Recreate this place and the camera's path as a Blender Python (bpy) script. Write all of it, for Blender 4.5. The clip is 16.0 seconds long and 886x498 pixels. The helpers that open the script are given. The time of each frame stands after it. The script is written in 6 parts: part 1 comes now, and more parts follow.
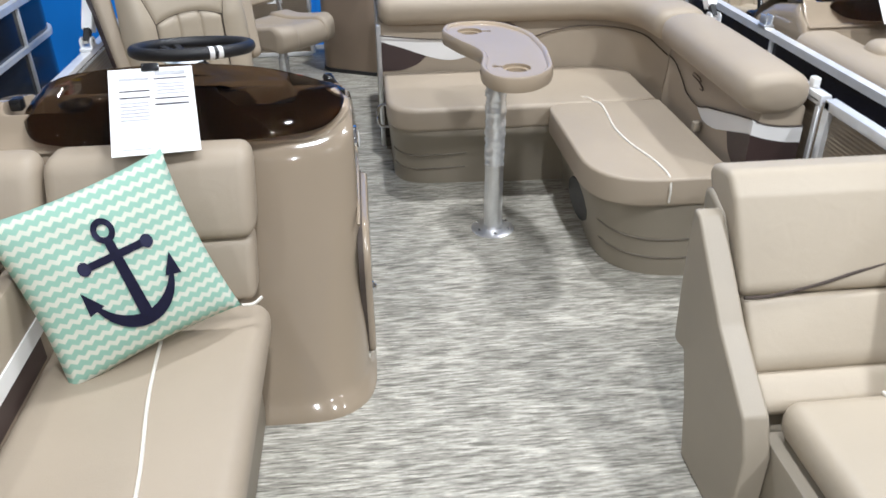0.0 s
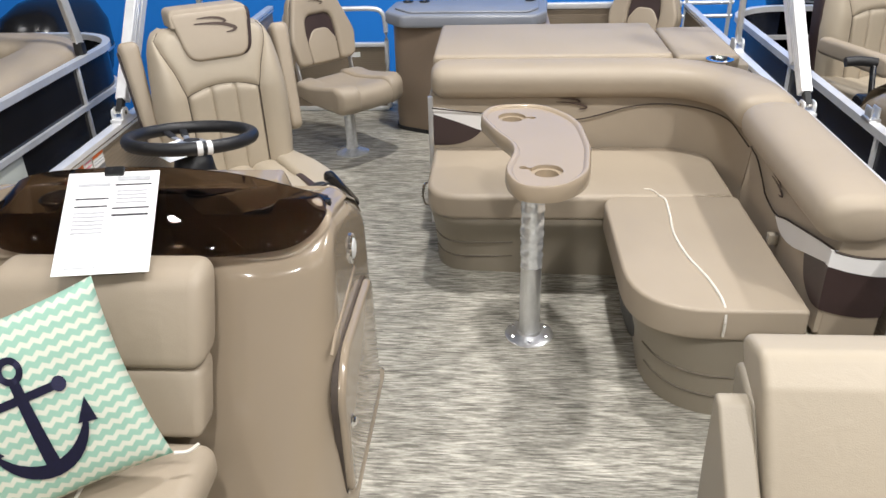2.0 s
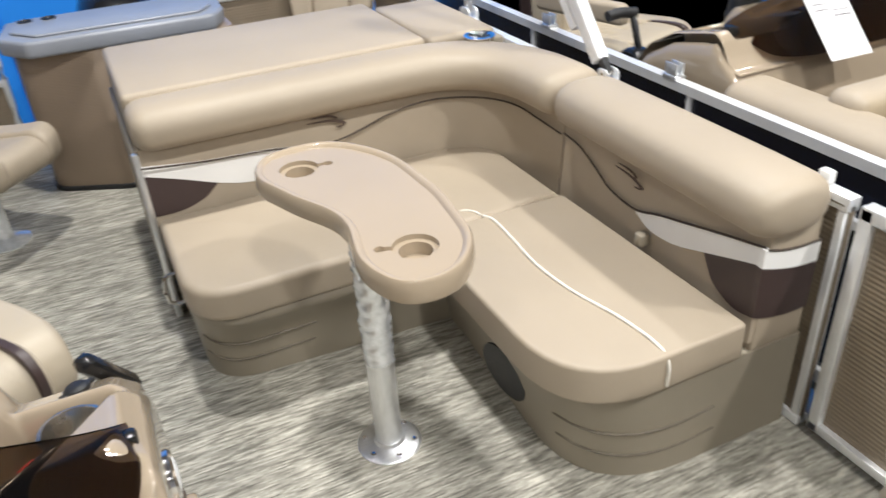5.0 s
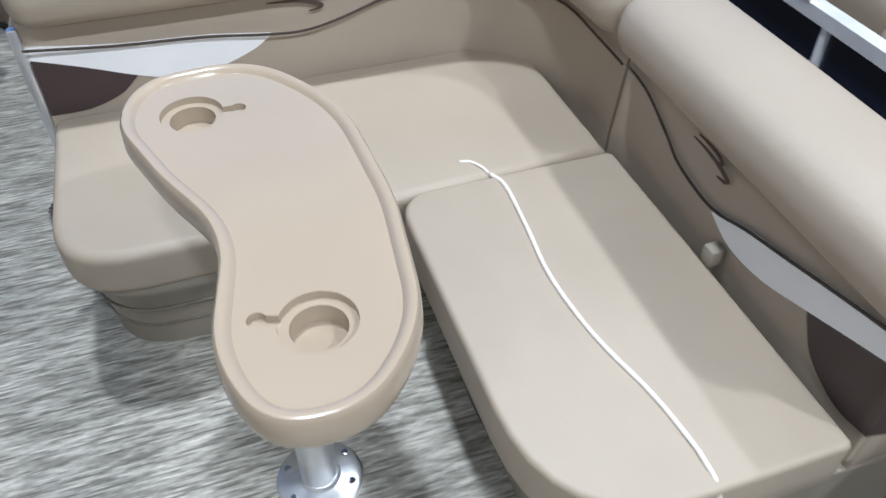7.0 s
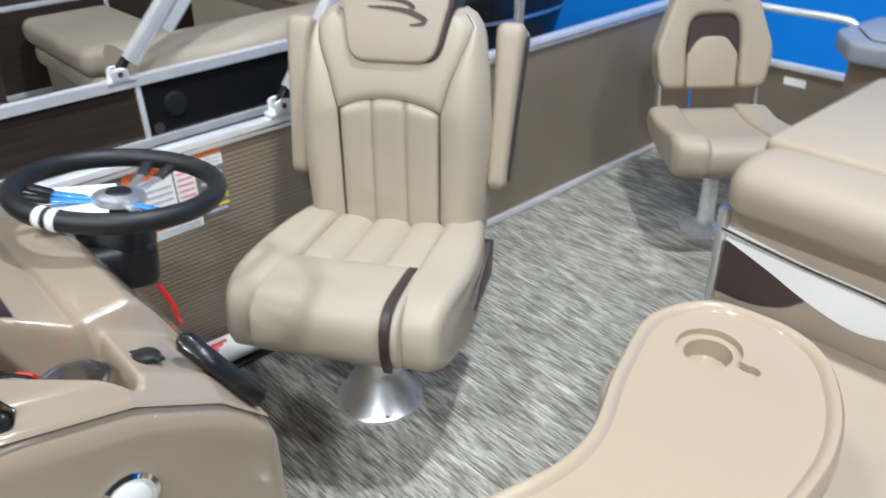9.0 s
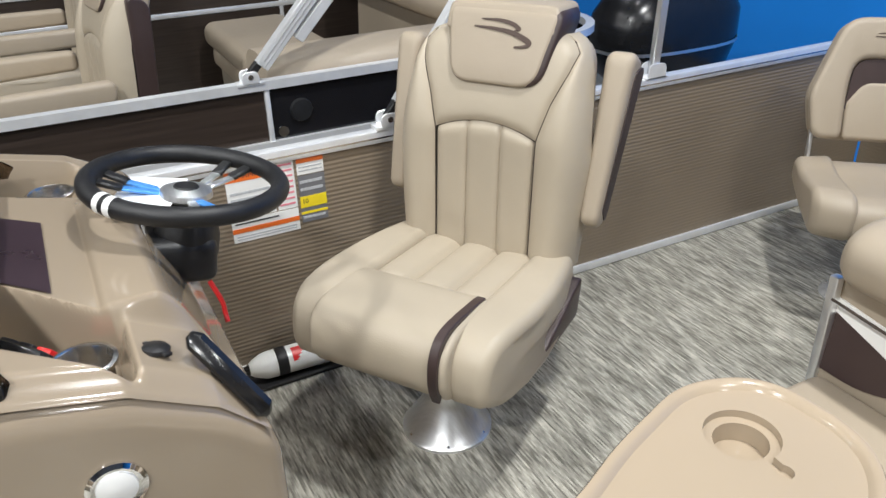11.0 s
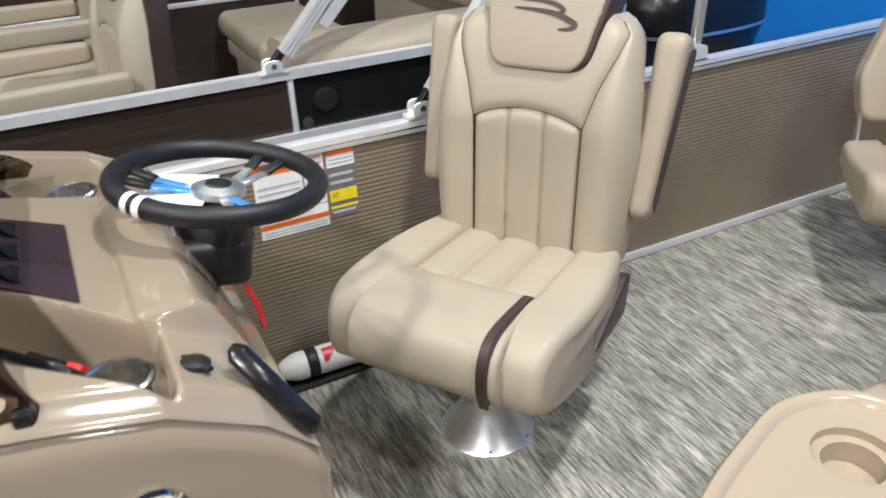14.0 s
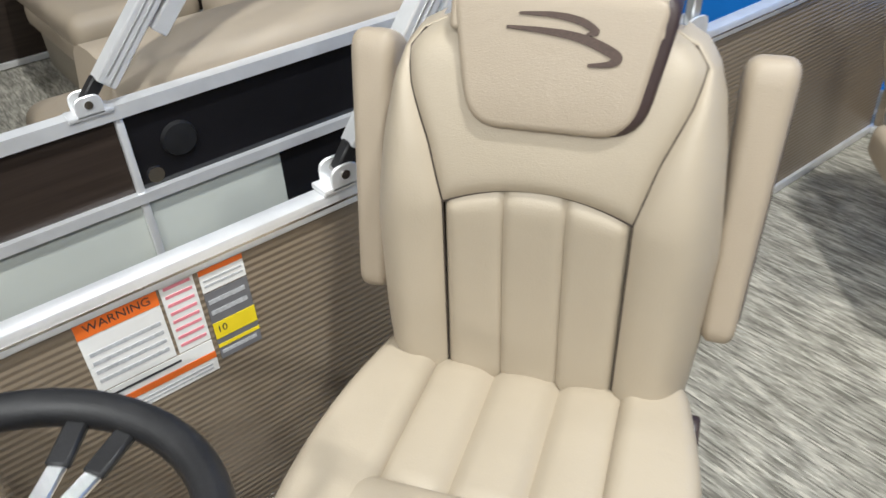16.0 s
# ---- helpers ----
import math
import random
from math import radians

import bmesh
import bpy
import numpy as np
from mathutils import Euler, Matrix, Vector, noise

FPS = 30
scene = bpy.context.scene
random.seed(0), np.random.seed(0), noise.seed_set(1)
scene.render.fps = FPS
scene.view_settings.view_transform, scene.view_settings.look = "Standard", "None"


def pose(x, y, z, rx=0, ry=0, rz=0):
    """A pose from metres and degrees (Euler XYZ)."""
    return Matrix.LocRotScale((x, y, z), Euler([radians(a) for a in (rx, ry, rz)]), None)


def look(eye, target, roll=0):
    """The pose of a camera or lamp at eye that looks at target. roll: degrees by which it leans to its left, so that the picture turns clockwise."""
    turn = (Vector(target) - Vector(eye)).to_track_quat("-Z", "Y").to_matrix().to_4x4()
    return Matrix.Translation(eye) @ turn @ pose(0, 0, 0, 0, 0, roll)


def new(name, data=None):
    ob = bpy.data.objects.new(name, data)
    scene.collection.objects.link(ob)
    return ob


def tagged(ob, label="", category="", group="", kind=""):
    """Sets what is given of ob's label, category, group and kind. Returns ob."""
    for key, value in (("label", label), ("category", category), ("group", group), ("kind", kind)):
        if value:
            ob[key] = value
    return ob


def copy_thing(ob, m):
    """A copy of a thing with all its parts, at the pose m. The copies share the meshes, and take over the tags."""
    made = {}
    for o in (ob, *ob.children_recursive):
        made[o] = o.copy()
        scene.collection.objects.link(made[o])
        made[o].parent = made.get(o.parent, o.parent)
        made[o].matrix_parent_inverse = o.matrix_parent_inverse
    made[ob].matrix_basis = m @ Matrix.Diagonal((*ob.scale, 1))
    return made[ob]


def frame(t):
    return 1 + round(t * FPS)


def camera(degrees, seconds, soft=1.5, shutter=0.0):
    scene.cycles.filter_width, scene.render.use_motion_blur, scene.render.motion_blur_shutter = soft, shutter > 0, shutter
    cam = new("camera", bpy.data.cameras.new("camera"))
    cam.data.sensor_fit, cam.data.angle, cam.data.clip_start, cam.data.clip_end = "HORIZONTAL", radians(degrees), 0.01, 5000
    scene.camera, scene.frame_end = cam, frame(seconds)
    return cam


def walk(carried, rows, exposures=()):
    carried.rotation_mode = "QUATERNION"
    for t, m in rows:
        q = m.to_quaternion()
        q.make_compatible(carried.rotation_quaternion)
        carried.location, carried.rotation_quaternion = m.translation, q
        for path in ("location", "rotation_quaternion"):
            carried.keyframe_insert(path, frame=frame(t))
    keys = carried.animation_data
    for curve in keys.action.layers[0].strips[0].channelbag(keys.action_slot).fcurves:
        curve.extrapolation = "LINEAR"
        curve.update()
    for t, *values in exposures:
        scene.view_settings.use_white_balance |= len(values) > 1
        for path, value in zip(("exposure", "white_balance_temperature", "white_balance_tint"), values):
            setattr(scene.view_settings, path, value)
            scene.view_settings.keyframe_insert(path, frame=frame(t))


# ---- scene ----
cam = camera(59.5, 16.0, soft=1.5, shutter=0.3)
PATH = [
    (0, (0.383, 0.62, 1.419), (0.55, 2.338, 0.409), -0.6),
    (0.5, (0.425, 0.65, 1.439), (0.545, 2.408, 0.492), 1.9),
    (1, (0.619, 0.862, 1.454), (0.585, 2.618, 0.498), -0.6),
    (1.5, (0.731, 0.974, 1.483), (0.612, 2.724, 0.523), -1.3),
    (2, (0.71, 0.987, 1.504), (0.571, 2.742, 0.554), -1.7),
    (2.5, (0.627, 1.074, 1.489), (0.529, 2.85, 0.574), -1.3),
    (3, (0.593, 1.172, 1.491), (0.571, 2.967, 0.61), -1.9),
    (3.5, (0.652, 1.359, 1.472), (0.629, 3.152, 0.586), -2.6),
    (4, (0.674, 1.525, 1.453), (0.663, 3.297, 0.527), -2.4),
    (4.5, (0.534, 1.68, 1.434), (0.829, 3.407, 0.47), -3.0),
    (5, (0.39, 1.796, 1.424), (1.086, 3.357, 0.386), -3.7),
    (5.2, (0.387, 1.824, 1.426), (1.159, 3.315, 0.34), -3.6),
    (7.3, (0.847, 2.484, 1.311), (1.168, 3.876, -0.089), 0.5),
    (7.5, (0.876, 2.548, 1.319), (1.024, 3.963, -0.086), 0.4),
    (8, (1.019, 2.634, 1.261), (0.582, 4.042, -0.091), 1.3),
    (8.5, (1.096, 2.664, 1.25), (0.086, 3.888, 0.033), -2.0),
    (9, (1.155, 2.557, 1.346), (-0.155, 3.69, 0.344), -1.9),
    (9.2, (1.159, 2.536, 1.341), (-0.225, 3.645, 0.417), -0.9),
    (11.3, (1.219, 2.767, 1.311), (-0.355, 3.545, 0.354), -1.6),
    (11.5, (1.212, 2.765, 1.307), (-0.361, 3.529, 0.337), -1.4),
    (12, (1.193, 2.754, 1.313), (-0.411, 3.424, 0.325), -1.1),
    (12.5, (1.205, 2.721, 1.303), (-0.448, 3.239, 0.303), -1.4),
    (13, (1.227, 2.711, 1.311), (-0.442, 3.189, 0.318), -1.9),
    (13.5, (1.218, 2.733, 1.314), (-0.428, 3.331, 0.349), -1.8),
    (14, (1.103, 2.736, 1.29), (-0.469, 3.509, 0.326), -2.7),
    (14.5, (0.884, 2.703, 1.298), (-0.555, 3.703, 0.333), -3.9),
    (15, (0.707, 2.744, 1.292), (-0.628, 3.862, 0.308), -3.1),
    (15.5, (0.549, 2.868, 1.303), (-0.74, 3.974, 0.247), -2.7),
    (16, (0.35, 3.006, 1.281), (-0.944, 3.982, 0.109), -3.4),
]
walk(cam, [(t, look(eye, target, roll)) for t, eye, target, roll in PATH], [
    (0, -0.36, 5950, 10), (0.5, -0.36, 5950, 10), (1.5, -0.32, 6500, 9), (2.5, -0.38, 6450, 13), (3.5, -0.38, 6300, 12), (4.2, -0.26, 6300, 8), (5, -0.12, 6450, 9), (7.3, -0.34, 5400, 8), (8.0, -0.34, 5400, 8), (8.6, -0.32, 5500, 7), (9.0, -0.16, 5800, 7), (11.3, -0.20, 6250, 8), (14, -0.16, 6250, 8), (16, -0.14, 6300, 7)])

# ---- light ----
world = bpy.data.worlds.new("world")
scene.world = world
world.use_nodes = True
world.node_tree.nodes["Background"].inputs[0].default_value = (0.80, 0.86, 1.0, 1)
world.node_tree.nodes["Background"].inputs[1].default_value = 0.17


def high_bay(x, y, z, watts, size=0.26):
    d = bpy.data.lights.new("high_bay_light", "AREA")
    d.shape, d.size, d.energy, d.color = "DISK", size, watts, (1.0, 0.982, 0.955)
    ob = new("high_bay_light", d)
    ob.location = (x, y, z)
    return ob


LAMP = 69
for lx in (-4.2, -1.7, 0.8, 3.3, 5.8):
    for ly in (-3.6, 0.4, 4.1):
        high_bay(lx, ly, 4.6, LAMP * {(0.8, 4.1): 2.45, (0.8, 0.4): 1.95, (3.3, 0.4): 3.0, (3.3, 4.1): 1.5, (-1.7, 4.1): 0.25, (-4.2, 4.1): 0.35}.get((lx, ly), (1.5 if 0 < lx < 5 else 1.2) if ly < -1 else 0.62))


# ---- materials ----
def mat(name, base, rough=0.5, metal=0.0, vary=0.12, scale=12.0, bump=0.0, bscale=200.0, coat=0.0, second=None, stretch=(1, 1, 1), ramp=(0.35, 0.65), spec=0.5, wrinkle=0.0):
    """A surface with colour that varies at a coarse and a fine scale, and fine relief."""
    m = bpy.data.materials.new(name)
    m.use_nodes = True
    nt = m.node_tree
    b = nt.nodes["Principled BSDF"]
    b.inputs["Roughness"].default_value = rough
    b.inputs["Metallic"].default_value = metal
    b.inputs["Coat Weight"].default_value = coat
    b.inputs["Specular IOR Level"].default_value = spec
    tc = nt.nodes.new("ShaderNodeTexCoord")
    mp = nt.nodes.new("ShaderNodeMapping")
    mp.inputs["Scale"].default_value = stretch
    nt.links.new(tc.outputs["Object"], mp.inputs["Vector"])
    n1 = nt.nodes.new("ShaderNodeTexNoise")
    n1.inputs["Scale"].default_value = scale
    n1.inputs["Detail"].default_value = 6
    nt.links.new(mp.outputs[0], n1.inputs["Vector"])
    rp = nt.nodes.new("ShaderNodeValToRGB")
    rp.color_ramp.elements[0].position, rp.color_ramp.elements[1].position = ramp
    lo = [c * (1 - vary) for c in base] if second is None else list(second)
    hi = [min(1, c * (1 + vary)) for c in base] if second is None else list(base)
    rp.color_ramp.elements[0].color = (*lo, 1)
    rp.color_ramp.elements[1].color = (*hi, 1)
    nt.links.new(n1.outputs[0], rp.inputs[0])
    nt.links.new(rp.outputs[0], b.inputs["Base Color"])
    rr = nt.nodes.new("ShaderNodeMapRange")
    rr.inputs[3].default_value, rr.inputs[4].default_value = max(0.02, rough * 0.85), min(1, rough * 1.15)
    nt.links.new(n1.outputs[0], rr.inputs[0])
    nt.links.new(rr.outputs[0], b.inputs["Roughness"])
    if bump:
        n2 = nt.nodes.new("ShaderNodeTexNoise")
        n2.inputs["Scale"].default_value = bscale
        n2.inputs["Detail"].default_value = 3
        nt.links.new(mp.outputs[0], n2.inputs["Vector"])
        bp = nt.nodes.new("ShaderNodeBump")
        bp.inputs["Strength"].default_value = bump
        bp.inputs["Distance"].default_value = 0.002
        nt.links.new(n2.outputs[0], bp.inputs["Height"])
        nt.links.new(bp.outputs[0], b.inputs["Normal"])
        if wrinkle:
            n3 = nt.nodes.new("ShaderNodeTexNoise")
            n3.inputs["Scale"].default_value = 17
            n3.inputs["Detail"].default_value = 2
            n3.inputs["Distortion"].default_value = 0.6
            nt.links.new(tc.outputs["Object"], n3.inputs["Vector"])
            b3 = nt.nodes.new("ShaderNodeBump")
            b3.inputs["Strength"].default_value = wrinkle
            b3.inputs["Distance"].default_value = 0.012
            nt.links.new(n3.outputs[0], b3.inputs["Height"])
            nt.links.new(bp.outputs[0], b3.inputs["Normal"])
            nt.links.new(b3.outputs[0], b.inputs["Normal"])
    return m


def glass(name, colour, rough=0.02):
    m = bpy.data.materials.new(name)
    m.use_nodes = True
    b = m.node_tree.nodes["Principled BSDF"]
    b.inputs["Base Color"].default_value = (*colour, 1)
    b.inputs["Roughness"].default_value = rough
    b.inputs["Transmission Weight"].default_value = 1.0
    b.inputs["IOR"].default_value = 1.42
    return m


def lit(name, colour, strength):
    m = bpy.data.materials.new(name)
    m.use_nodes = True
    b = m.node_tree.nodes["Principled BSDF"]
    b.inputs["Base Color"].default_value = (*colour, 1)
    b.inputs["Emission Color"].default_value = (*colour, 1)
    b.inputs["Emission Strength"].default_value = strength
    return m


VINYL = mat("tan_vinyl", (0.365, 0.303, 0.228), 0.50, vary=0.04, scale=3, bump=0.22, bscale=420, wrinkle=0.10)
# the same tan vinyl, its colour lightened to paint in light falling on seats
VINYL_LIT = mat("lit_tan_vinyl", (0.415, 0.355, 0.270), 0.48, vary=0.04, scale=3, bump=0.22, bscale=420, wrinkle=0.10)
VINYL_DARK = mat("dark_brown_vinyl", (0.045, 0.028, 0.026), 0.42, vary=0.15, scale=6, bump=0.2, bscale=420)
VINYL_WHITE = mat("white_vinyl", (0.80, 0.79, 0.77), 0.4, vary=0.03, scale=5, bump=0.15, bscale=420)
PIPING = mat("ivory_piping", (0.72, 0.68, 0.6), 0.45, vary=0.05, scale=40)
GROOVE_SHADE = mat("painted_groove_shade", (0.155, 0.132, 0.10), 0.7, vary=0.1, scale=60)
SEAM = mat("dark_seam", (0.06, 0.045, 0.035), 0.8, vary=0.2, scale=60)
BASE_PLASTIC = mat("tan_moulded_plastic", (0.27, 0.235, 0.18), 0.5, vary=0.06, scale=4, bump=0.25, bscale=300)
PANEL_PLASTIC = mat("light_tan_moulded_plastic", (0.325, 0.282, 0.218), 0.45, vary=0.05, scale=4, bump=0.2, bscale=300)
FIBERGLASS = mat("tan_gelcoat", (0.325, 0.262, 0.19), 0.12, vary=0.03, scale=2, coat=0.6)
TABLE_TOP = mat("cream_gelcoat", (0.372, 0.298, 0.214), 0.18, vary=0.03, scale=3, spec=0.36, coat=0.12)
DARK_PANEL = mat("dark_brown_dash", (0.035, 0.022, 0.028), 0.28, vary=0.15, scale=9)
ALU = mat("brushed_aluminium", (0.78, 0.79, 0.80), 0.32, 0.9, vary=0.05, scale=30, stretch=(1, 8, 1), bump=0.1, bscale=90)
ALU_LIGHT = mat("anodised_aluminium", (0.86, 0.87, 0.88), 0.38, 0.55, vary=0.04, scale=20)
CHROME = mat("chrome", (0.85, 0.85, 0.86), 0.08, 1.0, vary=0.02, scale=30)
BLACK = mat("black_rubber", (0.010, 0.010, 0.011), 0.48, vary=0.2, scale=30, bump=0.2, bscale=300)
BLACK_GLOSS = mat("black_plastic", (0.012, 0.012, 0.013), 0.22, vary=0.2, scale=20)
NAVY = mat("navy_panel", (0.006, 0.009, 0.020), 0.25, vary=0.15, scale=4)
BROWN_PANEL = mat("dark_brown_panel", (0.035, 0.025, 0.02), 0.3, vary=0.2, scale=3, stretch=(1, 1, 30))
GREY_SKIN = mat("grey_green_panel", (0.55, 0.58, 0.54), 0.3, vary=0.05, scale=2)
BLUE = mat("blue_wall_paint", (0.014, 0.25, 0.84), 0.55, vary=0.06, scale=0.8, bump=0.1, bscale=60)
CONCRETE = mat("grey_concrete", (0.30, 0.30, 0.30), 0.5, vary=0.18, scale=2.2, bump=0.2, bscale=60)
CEILING = mat("ceiling_paint", (0.26, 0.265, 0.28), 0.8, vary=0.08, scale=1)
PAPER = mat("white_paper", (0.86, 0.86, 0.87), 0.55, vary=0.02, scale=6)
PRINT = mat("grey_print", (0.45, 0.46, 0.48), 0.7, vary=0.15, scale=200)
INK = mat("black_ink", (0.03, 0.03, 0.035), 0.7, vary=0.1, scale=60)
SMOKED = glass("smoked_screen", (0.20, 0.150, 0.108))
LOGO = mat("brown_embroidery", (0.07, 0.045, 0.035), 0.7, vary=0.2, scale=300)
WRAP = mat("clear_film_wrap", (0.82, 0.84, 0.86), 0.14, 0.65, vary=0.1, scale=60, bump=0.9, bscale=55)
LAVENDER = mat("grey_livewell_lid", (0.25, 0.265, 0.30), 0.3, vary=0.06, scale=5, bump=0.1)
ORANGE = mat("orange_ink", (0.80, 0.16, 0.02), 0.5, vary=0.05, scale=30)
RED = mat("red_plastic", (0.65, 0.02, 0.02), 0.4, vary=0.08, scale=30)
YELLOW = mat("yellow_ink", (0.85, 0.66, 0.02), 0.5, vary=0.05, scale=30)
TAG_YELLOW = mat("yellow_green_tag", (0.62, 0.58, 0.06), 0.4, vary=0.1, scale=30)
GREY_LABEL = mat("grey_label", (0.16, 0.16, 0.17), 0.4, vary=0.1, scale=30)
WHITE_PLASTIC = mat("white_plastic", (0.82, 0.82, 0.80), 0.3, vary=0.03, scale=20)
BLACK_PANEL = mat("black_gloss_panel", (0.009, 0.009, 0.011), 0.14, vary=0.15, scale=4)
STEEL = mat("brushed_stainless_steel", (0.55, 0.53, 0.50), 0.26, 1.0, vary=0.08, scale=40)
PILLOW_YELLOW = mat("pale_yellow_cotton", (0.78, 0.68, 0.30), 0.8, vary=0.08, scale=20, bump=0.3, bscale=500)
FILM_BLUE = mat("blue_protective_film", (0.10, 0.33, 0.80), 0.2, 0.3, vary=0.1, scale=30)


def woven_floor():
    """Woven vinyl: grey, beige and charcoal threads that run across the deck."""
    m = bpy.data.materials.new("woven_vinyl_floor")
    m.use_nodes = True
    nt = m.node_tree
    b = nt.nodes["Principled BSDF"]
    b.inputs["Roughness"].default_value = 0.62
    tc = nt.nodes.new("ShaderNodeTexCoord")

    sep = nt.nodes.new("ShaderNodeSeparateXYZ")
    nt.links.new(tc.outputs["Object"], sep.inputs[0])

    def math_node(op, p, q):
        n = nt.nodes.new("ShaderNodeMath")
        n.operation = op
        for k, v in ((0, p), (1, q)):
            if isinstance(v, (int, float)):
                n.inputs[k].default_value = v
            else:
                nt.links.new(v, n.inputs[k])
        return n.outputs[0]

    def layer(length, pitch, detail, lo, hi, stops):
        """Straight threads: each row of a pitch has its own run of tones along x."""
        row = math_node("FLOOR", math_node("DIVIDE", sep.outputs["Y"], pitch), 0.0)
        jump = nt.nodes.new("ShaderNodeTexWhiteNoise")
        jump.noise_dimensions = "1D"
        nt.links.new(row, jump.inputs["W"])
        along = math_node("ADD", math_node("DIVIDE", sep.outputs["X"], length), math_node("MULTIPLY", jump.outputs[0], 300.0))
        n = nt.nodes.new("ShaderNodeTexNoise")
        n.noise_dimensions = "1D"
        n.inputs["Scale"].default_value = 1
        n.inputs["Detail"].default_value = detail
        nt.links.new(along, n.inputs["W"])
        r = nt.nodes.new("ShaderNodeValToRGB")
        r.color_ramp.elements[0].position, r.color_ramp.elements[1].position = lo, hi
        r.color_ramp.elements[0].color, r.color_ramp.elements[1].color = stops
        nt.links.new(n.outputs[0], r.inputs[0])
        return n, r

    n1, threads = layer(0.10, 0.0046, 3, 0.34, 0.66, ((0.17, 0.162, 0.14, 1), (0.50, 0.484, 0.436, 1)))
    n2, warm = layer(0.26, 0.017, 2, 0.32, 0.68, ((0.76, 0.745, 0.70, 1), (1.15, 1.13, 1.08, 1)))
    n3, fine = layer(0.03, 0.0023, 2, 0.3, 0.7, ((0.84, 0.84, 0.84, 1), (1.14, 1.14, 1.14, 1)))
    a = nt.nodes.new("ShaderNodeMix")
    a.data_type, a.blend_type = "RGBA", "MULTIPLY"
    a.inputs[0].default_value = 1
    nt.links.new(threads.outputs[0], a.inputs[6])
    nt.links.new(warm.outputs[0], a.inputs[7])
    c = nt.nodes.new("ShaderNodeMix")
    c.data_type, c.blend_type = "RGBA", "MULTIPLY"
    c.inputs[0].default_value = 1
    nt.links.new(a.outputs[2], c.inputs[6])
    nt.links.new(fine.outputs[0], c.inputs[7])
    nt.links.new(c.outputs[2], b.inputs["Base Color"])
    bp = nt.nodes.new("ShaderNodeBump")
    bp.inputs["Strength"].default_value = 0.5
    bp.inputs["Distance"].default_value = 0.002
    nt.links.new(n1.outputs[0], bp.inputs["Height"])
    nt.links.new(bp.outputs[0], b.inputs["Normal"])
    return m


FLOOR = woven_floor()


def ribbed(name, base, along="Z", pitch=0.0125, rough=0.3, metal=0.2):
    """Fence skin pressed in fine horizontal ribs."""
    m = mat(name, base, rough, metal, vary=0.05, scale=3)
    nt = m.node_tree
    b = nt.nodes["Principled BSDF"]
    tc = nt.nodes.new("ShaderNodeTexCoord")
    w = nt.nodes.new("ShaderNodeTexWave")
    w.bands_direction = along
    w.inputs["Scale"].default_value = 0.314 / pitch
    nt.links.new(tc.outputs["Object"], w.inputs["Vector"])
    bp = nt.nodes.new("ShaderNodeBump")
    bp.inputs["Strength"].default_value = 0.28
    bp.inputs["Distance"].default_value = 0.004
    nt.links.new(w.outputs[1], bp.inputs["Height"])
    nt.links.new(bp.outputs[0], b.inputs["Normal"])
    return m


FENCE = ribbed("tan_ribbed_fence", (0.25, 0.20, 0.145))
LIVEWELL = ribbed("tan_livewell_skin", (0.29, 0.22, 0.16), pitch=0.006)


# ---- mesh helpers ----
AT = {}


def thing(name, at=(0, 0, 0), rz=0.0, label="", category="", group="", kind=""):
    ob = new(name)
    ob.empty_display_size = 0.1
    ob.matrix_basis = pose(*at, 0, 0, rz)
    AT[ob] = Vector(at) if not rz else None
    return tagged(ob, label, category, group, kind)


def mesh_of(name, bm, material, smooth=40):
    me = bpy.data.meshes.new(name)
    bmesh.ops.recalc_face_normals(bm, faces=bm.faces[:])
    bm.to_mesh(me)
    bm.free()
    me.materials.append(material)
    if smooth:
        me.polygons.foreach_set("use_smooth", [True] * len(me.polygons))
        me.set_sharp_from_angle(angle=radians(smooth))
    return me


def part(name, bm, material, parent=None, label="", smooth=40, local=False):
    """bm as one mesh object under parent. Shapes are given in world metres, or in the parent's own when local."""
    root = parent
    while root is not None and root.parent is not None:
        root = root.parent
    base = AT.get(root)
    if base is not None and not local:
        bmesh.ops.translate(bm, verts=bm.verts[:], vec=-base)
    ob = new(name, mesh_of(name, bm, material, smooth))
    if parent is not None:
        ob.parent = parent
    return tagged(ob, label)


def single(name, bm, material, label="", category="", group="", kind="", smooth=40):
    return tagged(new(name, mesh_of(name, bm, material, smooth)), label, category, group, kind)


def bevelled(bm, r, seg=2, angle=30):
    if r > 0:
        edges = [e for e in bm.edges if len(e.link_faces) == 2 and e.calc_face_angle(0) > radians(angle)]
        bmesh.ops.bevel(bm, geom=edges, offset=r, segments=seg, profile=0.5, affect="EDGES", clamp_overlap=True)
    return bm


def box(x0, x1, y0, y1, z0, z1, r=0.0, seg=2):
    bm = bmesh.new()
    bmesh.ops.create_cube(bm, size=1, matrix=Matrix.Translation(((x0 + x1) / 2, (y0 + y1) / 2, (z0 + z1) / 2)) @ Matrix.Diagonal((abs(x1 - x0), abs(y1 - y0), abs(z1 - z0), 1)))
    return bevelled(bm, r, seg)


def moved(bm, m):
    bmesh.ops.transform(bm, matrix=m, verts=bm.verts[:])
    return bm


def joined(*bms):
    out = bmesh.new()
    for b in bms:
        me = bpy.data.meshes.new("tmp")
        b.to_mesh(me)
        b.free()
        out.from_mesh(me)
        bpy.data.meshes.remove(me)
    return out


